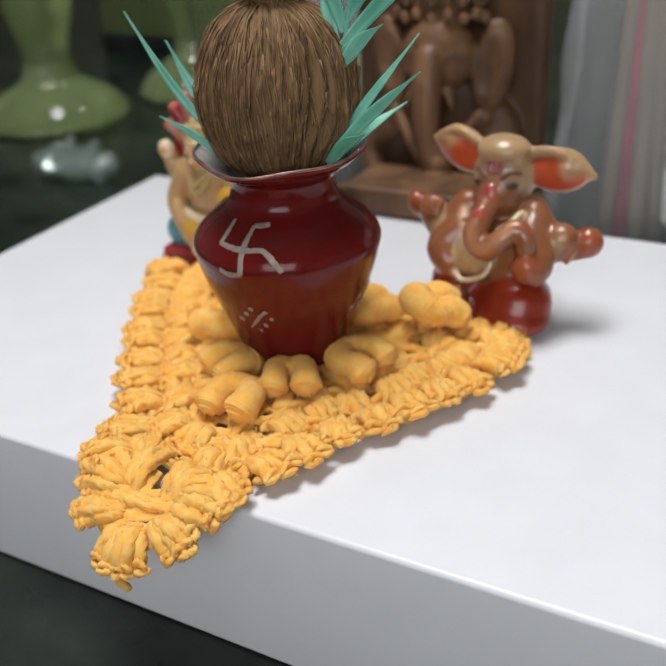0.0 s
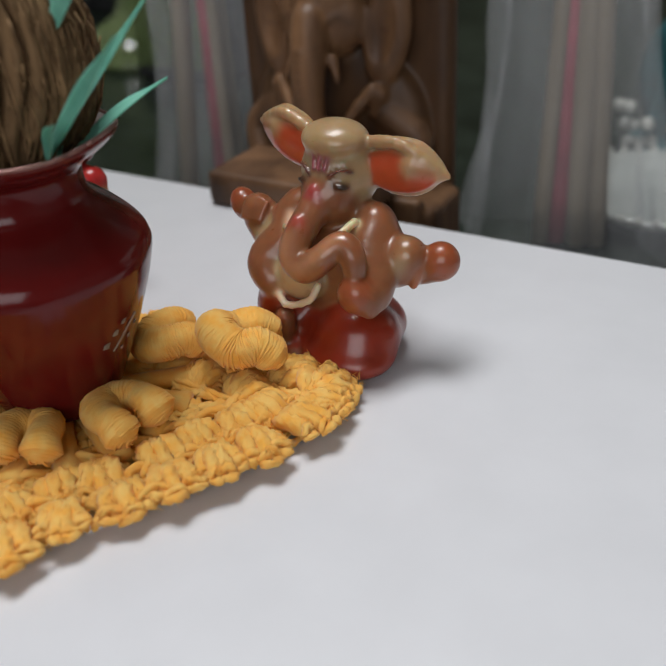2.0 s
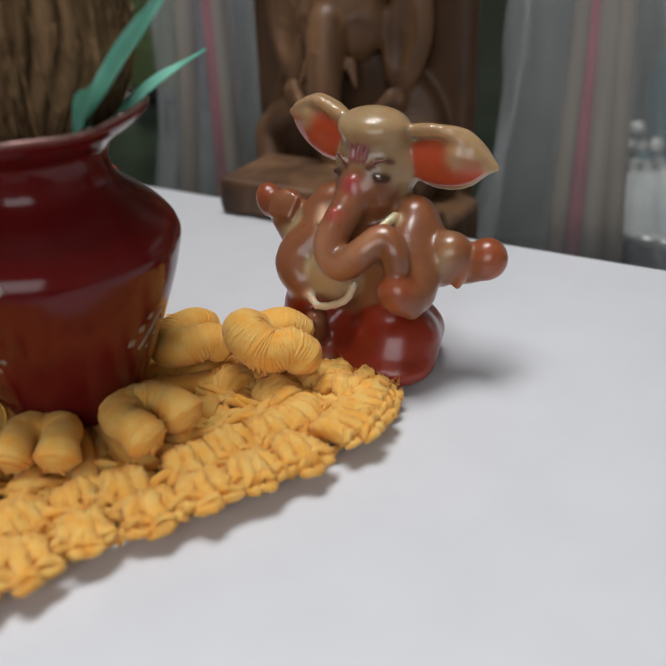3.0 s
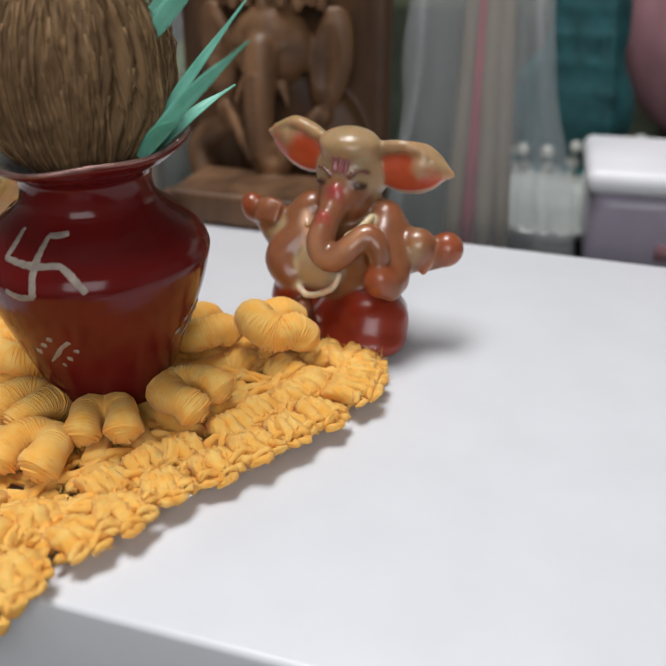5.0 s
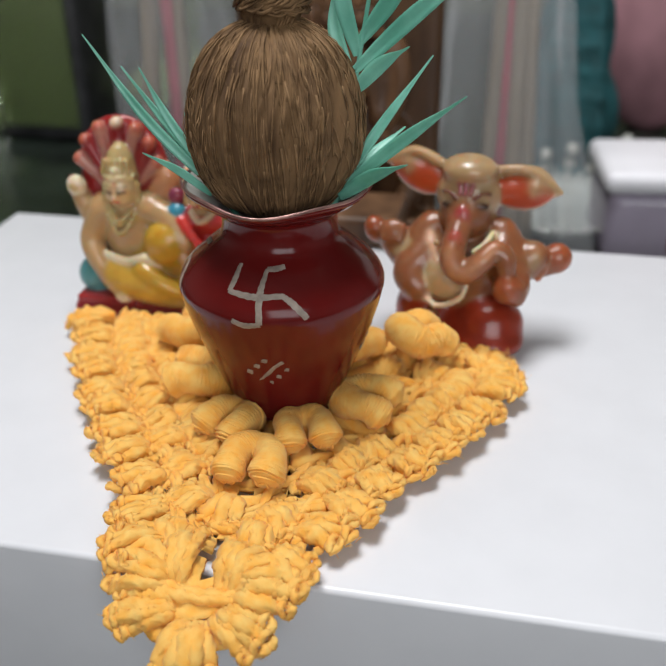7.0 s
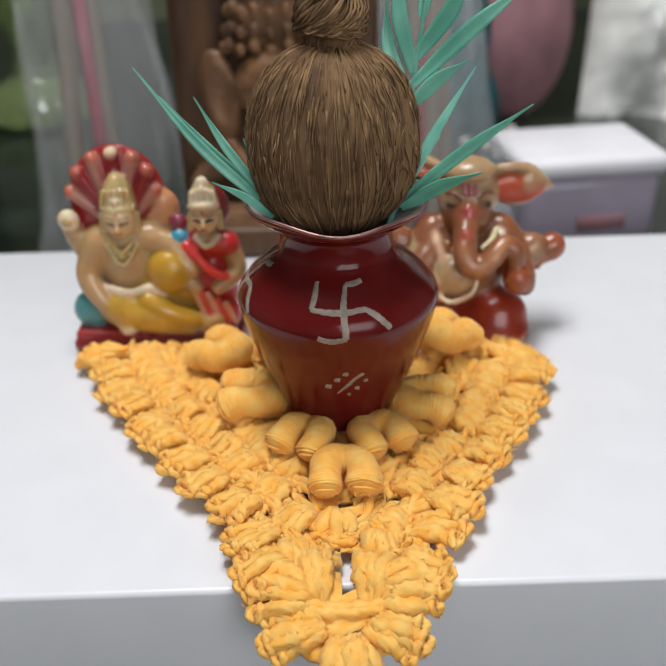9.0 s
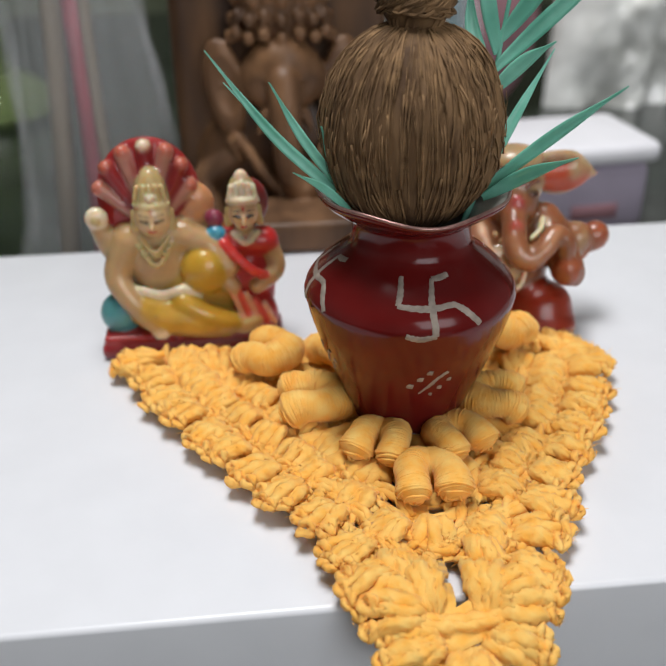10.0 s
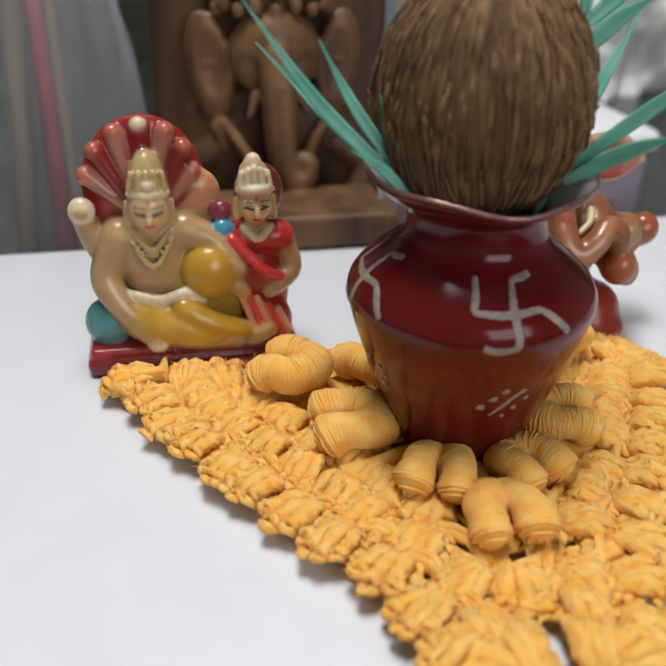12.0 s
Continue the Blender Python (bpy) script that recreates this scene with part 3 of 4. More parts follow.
# ---- the reclining couple figurine ----
def couple_figurine():
    c = Clay()
    flesh, gold, yellow, red, maroon, teal, cream = (0.48, 0.30, 0.14), (0.48, 0.36, 0.16), (0.50, 0.29, 0.03), (0.50, 0.03, 0.028), (0.24, 0.018, 0.02), (0.09, 0.27, 0.28), (0.72, 0.60, 0.42)
    c.box((0, 0, 2.6), (27.5, 9.5, 2.7), maroon, 2.4)
    c.box((-1, 0, 6.0), (25.5, 8.5, 1.5), (0.33, 0.03, 0.03), 1.2)
    c.ball((-14, 4.6, 47), (15, 3.4, 17.5), (0.32, 0.022, 0.022), k=1)
    c.ball((-4, 4, 26), (21, 4.5, 19), (0.40, 0.20, 0.07), k=2)
    c.ball((2, -1, 20), (14, 5, 9), (0.45, 0.26, 0.05), k=2)
    for i in range(7):
        a = radians(-78 + 26 * i)
        x, z = -14 + 13.6 * math.sin(a), 47.5 + 15.0 * math.cos(a)
        c.limb([(-14 + 5 * math.sin(a), 1.5, 44 + 5 * math.cos(a)), (x, 2.6, z)], 1.4, 2.3, (0.28, 0.018, 0.02) if i % 2 else (0.44, 0.20, 0.15), k=0.5)
        c.limb([(-14 + 7 * math.sin(a + 0.2), 1.0, 45 + 7 * math.cos(a + 0.2)), (x + 1.5 * math.cos(a), 1.6, z - 1.5 * math.sin(a))], 0.8, 0.9, (0.24, 0.014, 0.016), k=0.4)
        c.ball((x * 1.0 + 0.5 * math.sin(a), 2.2, z + 0.8 * math.cos(a)), 2.0, (0.45, 0.13, 0.08) if i != 3 else cream, k=0.8)
    c.ball((-12.5, 1, 30), (9.5, 6, 12), flesh, k=1.5)
    c.limb([(-21, 1, 37), (-4, 1, 38)], 5, 5, flesh)
    c.limb([(-12.5, -1, 38), (-12.5, -1, 42)], 3.4, 3.2, flesh)
    c.ball((-13, -2.5, 45.5), (5.2, 5.0, 5.8), (0.62, 0.44, 0.24), k=0.8)
    c.limb([(-13, -1, 50), (-13, -0.5, 54.5)], 5.2, 4.2, gold, k=0.6)
    c.ball((-13, -0.5, 57.6), 2.6, gold, k=1.5)
    c.limb([(-17.5, -3.2, 50), (-13, -6, 50.2), (-8.5, -3.2, 50)], 0.9, 0.9, (0.75, 0.62, 0.36), k=0.4, n=8)
    c.ball((-13, -5.4, 52.6), 1.3, cream, k=0.4)
    c.limb([(-17, -3.5, 39), (-13, -6.6, 35.5), (-9, -3.5, 39)], 0.8, 0.8, gold, k=0.4, n=9)
    c.limb([(-19, -2.5, 39), (-13, -7, 31.0), (-7, -2.5, 39)], 0.8, 0.8, gold, k=0.4, n=9)
    c.limb([(-22, 2, 36), (-25.5, 2, 33), (-29, 1.5, 41)], 3.6, 2.8, flesh, n=8)
    c.ball((-29.3, 0.5, 44.5), (3.4, 2.6, 3.6), cream, k=0.5)
    c.ball((-29.3, -1.8, 44.5), (1.4, 0.9, 1.4), gold, k=0.3)
    c.ball((1.5, 3.5, 44), (5.5, 3.2, 6.5), (0.62, 0.30, 0.14), k=1)
    c.limb([(-21, 0, 36), (-25, -2, 27), (-22, -5, 20), (-14, -8, 10.5)], 4.2, 2.8, flesh, n=14)
    c.ball((-13.5, -8.8, 9.5), (2.8, 2.2, 2.6), cream, k=0.6)
    c.ball((-25.5, -1, 13), (6.2, 5.5, 6.4), teal, k=0.6)
    c.limb([(-3.5, 0, 38), (6, -2, 35), (12, -5, 28.5)], 4.0, 2.8, flesh, n=9)
    c.ball((4, -3.5, 27.5), (7.6, 6, 7.6), yellow, k=0.8)
    c.limb([(-20, -4.5, 22.5), (-12, -7.0, 21.5), (-5, -6.6, 23), (0, -6, 20)], 1.3, 1.2, cream, k=0.5, n=12)
    c.limb([(-16, -3.5, 15), (-4, -6.5, 12.5), (10, -6, 10)], 6.6, 4.2, (0.55, 0.33, 0.05), n=9)
    c.limb([(-6, -7, 18), (4, -8.5, 14), (14, -7.0, 10.5)], 3.6, 2.6, yellow, n=8)
    c.ball((17, -7.5, 10), (4.6, 2.4, 2.4), (0.62, 0.42, 0.16), (0, -25, 0))
    for i in range(4):
        c.limb([(-14 + 6 * i, -9.5, 16 - 1.2 * i), (-11 + 6 * i, -9.6, 10 - 0.4 * i)], 0.8, 0.6, yellow, k=0.8)
    c.ball((17.5, 1, 20), (8.2, 6.2, 15.5), red, k=1.2)
    c.ball((19.5, -3, 11), (6.6, 5.2, 7.5), red, k=1)
    c.limb([(11, 0, 35), (23, 0, 35)], 4.2, 4.2, red)
    c.limb([(24, 0, 34), (26, -2, 26), (20, -6, 22)], 2.9, 2.2, flesh, n=8)
    c.limb([(11, -1, 34), (9.6, -4, 27), (13, -6, 22)], 2.9, 2.2, flesh, n=8)
    for i in range(5):
        c.limb([(11.5 + 2.6 * i, -6.6, 24 - 2 * i), (16 + 2.2 * i, -8.0, 10)], 0.9, 0.8, (0.62, 0.07, 0.05) if i % 2 else (0.66, 0.30, 0.18), k=0.6)
    c.limb([(11.0, -3.8, 36), (18, -7.4, 29), (23, -5, 25)], 1.5, 1.2, (0.65, 0.05, 0.04), k=0.5, n=8)
    c.limb([(14, -2.5, 39), (17.3, -5.2, 36.4), (21, -2.5, 39)], 0.9, 0.9, cream, k=0.4, n=8)
    c.limb([(17.2, -0.5, 38), (17.2, -1, 42)], 2.8, 2.8, flesh)
    c.ball((17.2, -2.2, 45.6), (4.2, 4.3, 5.0), (0.68, 0.48, 0.27), k=0.7)
    c.ball((18.5, 2, 44.5), (6.2, 3.4, 7.5), (0.20, 0.02, 0.02), k=0.8)
    c.limb([(17, -0.8, 50), (17, -0.6, 53.2)], 4.6, 3.6, gold, k=0.5)
    c.ball((17, -1, 56.6), 2.0, cream, k=0.8)
    c.limb([(13, -3.2, 49.6), (17.2, -5.9, 50.4), (21.3, -3.2, 49.6)], 0.9, 0.9, cream, k=0.4, n=8)
    c.ball((8.8, -1.5, 38.5), (2.9, 2.4, 2.6), (0.06, 0.30, 0.42), k=0.4)
    c.ball((8.5, 0, 43), (2.8, 2.2, 2.8), (0.25, 0.04, 0.08), k=0.4)
    for i in range(9):
        c.ball((-20 + 2.6 * i, -8.6 + 0.25 * abs(i - 4), 6.6), 0.8, (0.20, 0.012, 0.015), k=0.4)
        c.ball((-17.6 + 1.15 * i, -4.6 - 2.0 * math.sin(i * 0.39), 37.0 - 3.0 * math.sin(i * 0.39)), 0.6, gold, k=0.3)
    for i in range(5):
        c.limb([(-20 + 4 * i, -8.0 - 0.5 * i, 18.5 - 0.8 * i), (-13 + 5 * i, -10.2, 10.5)], 0.7, 0.6, (0.42, 0.22, 0.02), k=0.8)
        c.limb([(-17.5 + 2.2 * i, -5.6 + 0.5 * abs(i - 2), 51.5), (-16.6 + 1.8 * i, -4.6 + 0.4 * abs(i - 2), 55.5)], 0.6, 0.8, gold, k=0.4)
        c.limb([(13.4 + 1.9 * i, -4.9 + 0.4 * abs(i - 2), 50.8), (13.9 + 1.6 * i, -3.8 + 0.3 * abs(i - 2), 54.2 + 0.6 * (2 - abs(i - 2)))], 0.6, 0.8, cream, k=0.4)
    for sx in (-1, 1):
        c.limb([(17.2 + sx * 4.4, -1.5, 46.5), (17.2 + sx * 4.6, -2, 42)], 0.9, 1.1, gold, k=0.4)
        c.limb([(-13 + sx * 5.2, -1.8, 47), (-13 + sx * 5.4, -2.2, 42)], 1.0, 1.2, gold, k=0.4)
    for x0, zz in ((-13, 45.6), (17.2, 45.8)):
        for sx in (-1, 1):
            c.limb([(x0 + sx * 1.2, -7.05, zz), (x0 + sx * 3.0, -6.35, zz + 0.2)], 0.62, 0.4, (0.03, 0.015, 0.01), k=0.1)
            c.limb([(x0 + sx * 1.0, -6.9, zz + 1.5), (x0 + sx * 3.2, -5.9, zz + 1.8)], 0.32, 0.25, (0.06, 0.02, 0.015), k=0.1)
        c.limb([(x0, -7.0, zz - 0.2), (x0, -7.7, zz - 1.9)], 0.6, 0.8, (0.66, 0.44, 0.24), k=0.5)
        c.limb([(x0 - 0.9, -6.7, zz - 3.4), (x0 + 0.9, -6.7, zz - 3.4)], 0.4, 0.4, (0.45, 0.05, 0.05), k=0.2)
        c.limb([(x0, -6.5, zz + 3.0), (x0, -6.8, zz + 1.4)], 0.35, 0.3, (0.45, 0.03, 0.03), k=0.1)
    for i, f in enumerate(c.forms[2:], 2):
        spots = []
        for p in (f[1], f[2]) if f[0] == "limb" else (f[1],):
            p = p.copy()
            p[0] += 4.2 * min(1, max(0, (9 - p[0]) / 16))
            p[2] = p[2] * 0.945 + (2.6 if p[1] > 1.9 and p[2] > 40 else 0)
            spots.append(p)
        c.forms[i] = (f[0], *spots, *f[1 + len(spots):])
    ob = c.skin("reclining_couple_figurine", (-35, -13, -0.6), (30, 12, 68), 0.5, M_RESIN, 0.35)
    return tagged(ob, "painted resin couple figurine, one reclining under serpent hoods, maroon base", "figurine")


couple_figurine().matrix_world = pose(-0.0212, 0.0835, 0.0, 0, 0, 0)


# ---- the crocheted mat ----
crochet_mat = thing("crochet_mat", pose(0, 0, 0), "bright orange-yellow crocheted triangular yarn mat, tip drooping over board edge", "mat")
yarn = random.Random(9)
EDGE_Y, BASE = -0.0335, 0.0022
SIDE_LEFT = spline([(-0.0420, 0.0670, 0), (-0.0325, 0.0430, 0), (-0.0205, 0.0230, 0), (-0.0080, 0.0055, 0), (0.0060, -0.0145, 0), (0.0150, -0.0370, 0)], 120)[:, :2]
SIDE_RIGHT = spline([(0.0545, -0.0370, 0), (0.0635, -0.0150, 0), (0.0745, 0.0030, 0), (0.0865, 0.0230, 0), (0.0945, 0.0430, 0), (0.0935, 0.0610, 0)], 120)[:, :2]
SIDE_BACK = spline([(0.0935, 0.0640, 0), (0.06, 0.0670, 0), (0.02, 0.0675, 0), (-0.015, 0.0670, 0), (-0.0420, 0.0680, 0)], 120)[:, :2]


def drape(x, y, z):
    """From the mat's flat plan to its lie: past the board's edge it droops, free of the face."""
    bend, most = 0.012, 0.55
    t = EDGE_Y + 0.001 - y
    if t <= 0:
        return (x, y, z)
    a = min(t / bend, most)
    d = t - bend * a
    return (x, EDGE_Y + 0.001 - (bend + z) * math.sin(a) - d * math.cos(a), (bend + z) * math.cos(a) - bend - d * math.sin(a))


def laid(line):
    return np.array([drape(*p) for p in line])


def strand(path, radius, sides=18, plies=7, deep=0.13, twist=420.0):
    """A soft stitch: one fat strand whose fine plies wind slowly round it, with fluffy unevenness."""
    p = np.asarray(path, float)
    n = len(p)
    tan = np.gradient(p, axis=0)
    tan /= np.linalg.norm(tan, axis=1)[:, None] + 1e-12
    side = np.cross(tan, (0.13, 0.21, 0.97))
    side /= np.linalg.norm(side, axis=1)[:, None] + 1e-12
    other = np.cross(tan, side)
    far = np.r_[0, np.cumsum(np.linalg.norm(np.diff(p, axis=0), axis=1))]
    ang = np.arange(sides) * 2 * np.pi / sides
    ph, ph2 = yarn.uniform(0, 6.28), yarn.uniform(0, 6.28)
    turn = ang[None, :] - twist * far[:, None]
    r = np.broadcast_to(np.asarray(radius, float), (n,))[:, None]
    r = r * (1 + deep * np.cos(plies * turn + ph) + 0.5 * deep * np.cos((plies - 1) * ang[None, :] - 900 * far[:, None] + ph2) + 0.06 * np.sin(far[:, None] * 1500 + ph2))
    v = p[:, None, :] + (r * np.cos(ang))[..., None] * side[:, None, :] + (r * np.sin(ang))[..., None] * other[:, None, :]
    v = np.vstack([v.reshape(-1, 3), p[:1], p[-1:]])
    i, k = np.meshgrid(np.arange(n - 1), np.arange(sides), indexing="ij")
    k2 = (k + 1) % sides
    faces = np.stack([i * sides + k, i * sides + k2, (i + 1) * sides + k2, (i + 1) * sides + k], -1).reshape(-1, 4).tolist()
    for q in range(sides):
        faces.append((n * sides, (q + 1) % sides, q))
        faces.append((n * sides + 1, (n - 1) * sides + q, (n - 1) * sides + (q + 1) % sides))
    return v, faces


def shell(o, out, wide, tall, posts, lift=0.0022, scallop=1.1, foot=0.34, chain=True, rise=0.45):
    """One shell: fat soft posts that fan out from one hole, and a plaited chain along their tops."""
    got, tops = [], []
    o, out = np.array(o, float), np.array(out, float)
    turn = yarn.uniform(-0.28, 0.28)
    out = out / np.linalg.norm(out)
    out = np.array((out[0] * math.cos(turn) - out[1] * math.sin(turn), out[0] * math.sin(turn) + out[1] * math.cos(turn)))
    right = np.array((-out[1], out[0]))
    tall = tall * yarn.uniform(0.95, 1.08)
    fat = min(0.00175, 0.60 * wide / posts)
    for i in range(posts):
        u = (i + 0.5) / posts - 0.5
        base = o + right * u * wide * foot
        top = o + right * u * wide * 0.98 + out * tall * (1 - scallop * u * u) + right * yarn.uniform(-.0004, .0004)
        h = lift * (1.15 - 1.5 * u * u) + yarn.uniform(-0.0003, 0.0005)
        line = [(*base, BASE - 0.0006), (*(base * 0.72 + top * 0.28), BASE + h * 0.8), (*(base * 0.4 + top * 0.6), BASE + h * 1.1), (*top, BASE + h * rise)]
        got.append(strand(laid(spline(line, 20)), np.interp(np.linspace(0, 1, 20), (0, 0.05, 0.25, 0.6, 0.93, 1), (0.35, 0.7, 1.0, 1.12, 0.95, 0.45)) * fat * yarn.uniform(0.92, 1.1)))
        tops.append(top)
    for i in range(posts if chain else 0):
        w = wide / posts
        for sgn in (-1, 1):
            a = tops[i] - right * w * 0.62 + out * 0.0004
            b = tops[i] + right * w * 0.62 + out * 0.0004
            m = (a + b) / 2 + out * (0.0011 * sgn + 0.0005)
            z = BASE + lift * rise + (0.0007 if sgn < 0 else -0.0002) + yarn.uniform(-0.0003, 0.0004)
            got.append(strand(laid(spline([(*a, z - 0.0006), (*m, z + 0.0006), (*b, z - 0.0004)], 10)), np.array([.6, .85, 1, 1, 1, 1, 1, 1, .85, .6]) * 0.00088, 10, 3, 0.12, 900))
    return got


def inward(side, i):
    t = side[min(i + 2, len(side) - 1)] - side[max(i - 2, 0)]
    t = t / np.linalg.norm(t)
    n = np.array((-t[1], t[0]))
    return n


shells, cords = [], []
for side, rows in ((SIDE_LEFT, ((0.0112, 0.0112, 0.0), (0.0212, 0.0105, 0.10), (0.0305, 0.0100, 0.22))), (SIDE_RIGHT, ((0.0112, 0.0112, 0.0), (0.0212, 0.0105, 0.10))), (SIDE_BACK, ((0.0105, 0.0105, 0.0), (0.0195, 0.0095, 0.12)))):
    far = np.r_[0, np.cumsum(np.linalg.norm(np.diff(side, axis=0), axis=1))]
    for k, (deep, tall, trim) in enumerate(rows):
        span = far[-1] * (1 - 2 * trim)
        count = max(2, round(span / 0.0112))
        cord = []
        for j in range(count):
            s = far[-1] * trim + span * (j + 0.5) / count
            i = int(np.interp(s, far, np.arange(len(far))))
            n = inward(side, i)
            o = side[i] + n * deep
            shells.append(shell(o, -n, span / count * yarn.uniform(0.94, 1.08), tall * (yarn.uniform(0.98, 1.14) if k == 0 else yarn.uniform(0.85, 1.1)), 4 if yarn.random() < 0.6 else 3, yarn.uniform(0.0020, 0.0034) - 0.0003 * k, 1.5 if k == 0 else 1.0, yarn.uniform(0.25, 0.45), rise=0.95 if k == 0 else 0.4))
            for e in (-0.5, 0.0):
                i2 = int(np.interp(s + e * span / count, far, np.arange(len(far))))
                cord.append((*(side[i2] + inward(side, i2) * (deep + 0.0006 + (0.0012 if e else 0.0))), BASE + 0.0006 + (0.0012 if e else 0)))
        cord = laid(spline(cord, len(cord) * 7))
        cords.append([strand(cord, 0.00105, 10, 3, 0.14, 700), strand(cord + np.array((0.0007, 0.0010, 0.0007)), 0.00095, 10, 3, 0.14, 700)])
# the corners and the tip
for o, out, wide, tall, posts in (((-0.0325, 0.0590), (-1, 0.75), 0.0105, 0.0110, 4), ((0.0845, 0.0550), (1, 0.65), 0.0120, 0.0120, 4),
                                  ((0.0292, -0.0385), (-0.20, 1), 0.0085, 0.0125, 3), ((0.0392, -0.0385), (0.28, 1), 0.0095, 0.0125, 3),
                                  ((0.0285, -0.0375), (-1, 0.10), 0.0115, 0.0130, 4), ((0.0400, -0.0375), (1, 0.15), 0.0120, 0.0145, 4),
                                  ((0.0345, -0.0450), (-0.05, -1), 0.0150, 0.0118, 5), ((0.0305, -0.0425), (-0.95, -0.55), 0.0100, 0.0125, 4), ((0.0385, -0.0425), (0.9, -0.55), 0.0100, 0.0120, 4),
                                  ((0.0225, -0.0215), (0.5, -1), 0.0090, 0.0100, 3), ((0.0420, -0.0200), (-0.15, -1), 0.0090, 0.0095, 3), ((0.0340, -0.0130), (0.05, -1), 0.0110, 0.0090, 3)):
    shells.append(shell(o, out, wide, tall, posts, 0.0024))
for line in ([(0.0215, -0.0390), (0.0290, -0.0400), (0.0345, -0.0405), (0.0400, -0.0400), (0.0480, -0.0385)], [(0.018, -0.018), (0.026, -0.0165), (0.034, -0.0235), (0.043, -0.0170), (0.055, -0.012)]):
    cord = laid(spline([(*p, BASE + 0.0016) for p in line], 40))
    cords.append([strand(cord, 0.00125, 10, 3, 0.14, 700), strand(cord + np.array((0.0, 0.0014, 0.0004)), 0.00115, 10, 3, 0.14, 700)])
for name, group in (("shell_stitch", shells), ("chain_stitch", cords)):
    for got in group:
        v, f = joined(got)
        v = [p + 0.0007 * np.array(noise.noise_vector(Vector(p) * 230)) + 0.00030 * np.array(noise.noise_vector(Vector(p) * 620)) + 0.00022 * np.array(noise.noise_vector(Vector(p) * 1500)) for p in v]
        mesh_ob(name, v, f, M_YARN, crochet_mat)
# the dense ground stitches under the shells, with the open gaps of the lace
OUTLINE = np.vstack([SIDE_LEFT, [(0.019, -0.047), (0.026, -0.053), (0.034, -0.0550), (0.043, -0.052), (0.050, -0.045)], SIDE_RIGHT, SIDE_BACK])
MIDDLE = np.array((0.0335, 0.0200))
GAPS = ((0.0340, -0.0315, 0.0016, 0.0050), (0.0285, -0.0215, 0.0015, 0.0026), (0.0295, -0.0430, 0.0016, 0.0016), (0.0395, -0.0432, 0.0016, 0.0016), (0.0185, -0.0110, 0.0020, 0.0016), (0.0105, -0.0030, 0.0022, 0.0015), (0.0480, -0.0130, 0.0018, 0.0015), (0.0690, 0.0560, 0.0022, 0.0016))
verts, faces, NR = [], [], 64
NO = len(OUTLINE)
for j in range(NR + 1):
    for i in range(NO):
        p = MIDDLE + (OUTLINE[i] - MIDDLE) * (0.955 * j / NR)
        z = 0.0024 + 0.0010 * math.sin(p[0] * 1900 + 2 * math.sin(p[1] * 700)) * math.sin(p[1] * 1900) + 0.0006 * noise.noise((p[0] * 300, p[1] * 300, 0))
        verts.append((p[0], p[1], z))
for j in range(NR):
    for i in range(NO):
        x, y, z = verts[j * NO + i]
        if any(((x - gx) / rx) ** 2 + ((y - gy) / ry) ** 2 < 1 for gx, gy, rx, ry in GAPS):
            continue
        if j > 20 and noise.noise((x * 420, y * 420, 3.3)) > 0.30:
            continue
        faces.append((j * NO + i, j * NO + (i + 1) % NO, (j + 1) * NO + (i + 1) % NO, (j + 1) * NO + i))
ground_stitch = mesh_ob("ground_stitch", [drape(*p) for p in verts], faces, M_YARN, crochet_mat)
thick = ground_stitch.modifiers.new("thickness", "SOLIDIFY")
thick.thickness = 0.0012
hairs = []
for k in range(19000):
    got = shells[yarn.randrange(len(shells))]
    v0 = got[yarn.randrange(len(got))][0]
    w = yarn.randrange(len(v0) - 60) if len(v0) > 200 else yarn.randrange(len(v0) - 14)
    p = v0[w]
    along = v0[w + (18 if len(v0) > 200 else 10)] - p
    along = along / (np.linalg.norm(along) + 1e-9)
    stray = np.array((yarn.gauss(0, 1), yarn.gauss(0, 1), yarn.gauss(0.5, 1))) * (0.22 if k % 4 else 0.6)
    d = (along + stray) * yarn.uniform(0.0006, 0.0015)
    e = d + np.array((yarn.gauss(0, 1), yarn.gauss(0, 1), yarn.gauss(-0.2, 1))) * 0.0003
    hairs.append(tube([p, p + d * 0.5 + np.array((0, 0, 0.0002)), p + e], (0.00008, 0.00009, 0.00003), 3))
tagged(mesh_ob("fuzz", *joined(hairs), M_YARN, crochet_mat), kind="stuff")


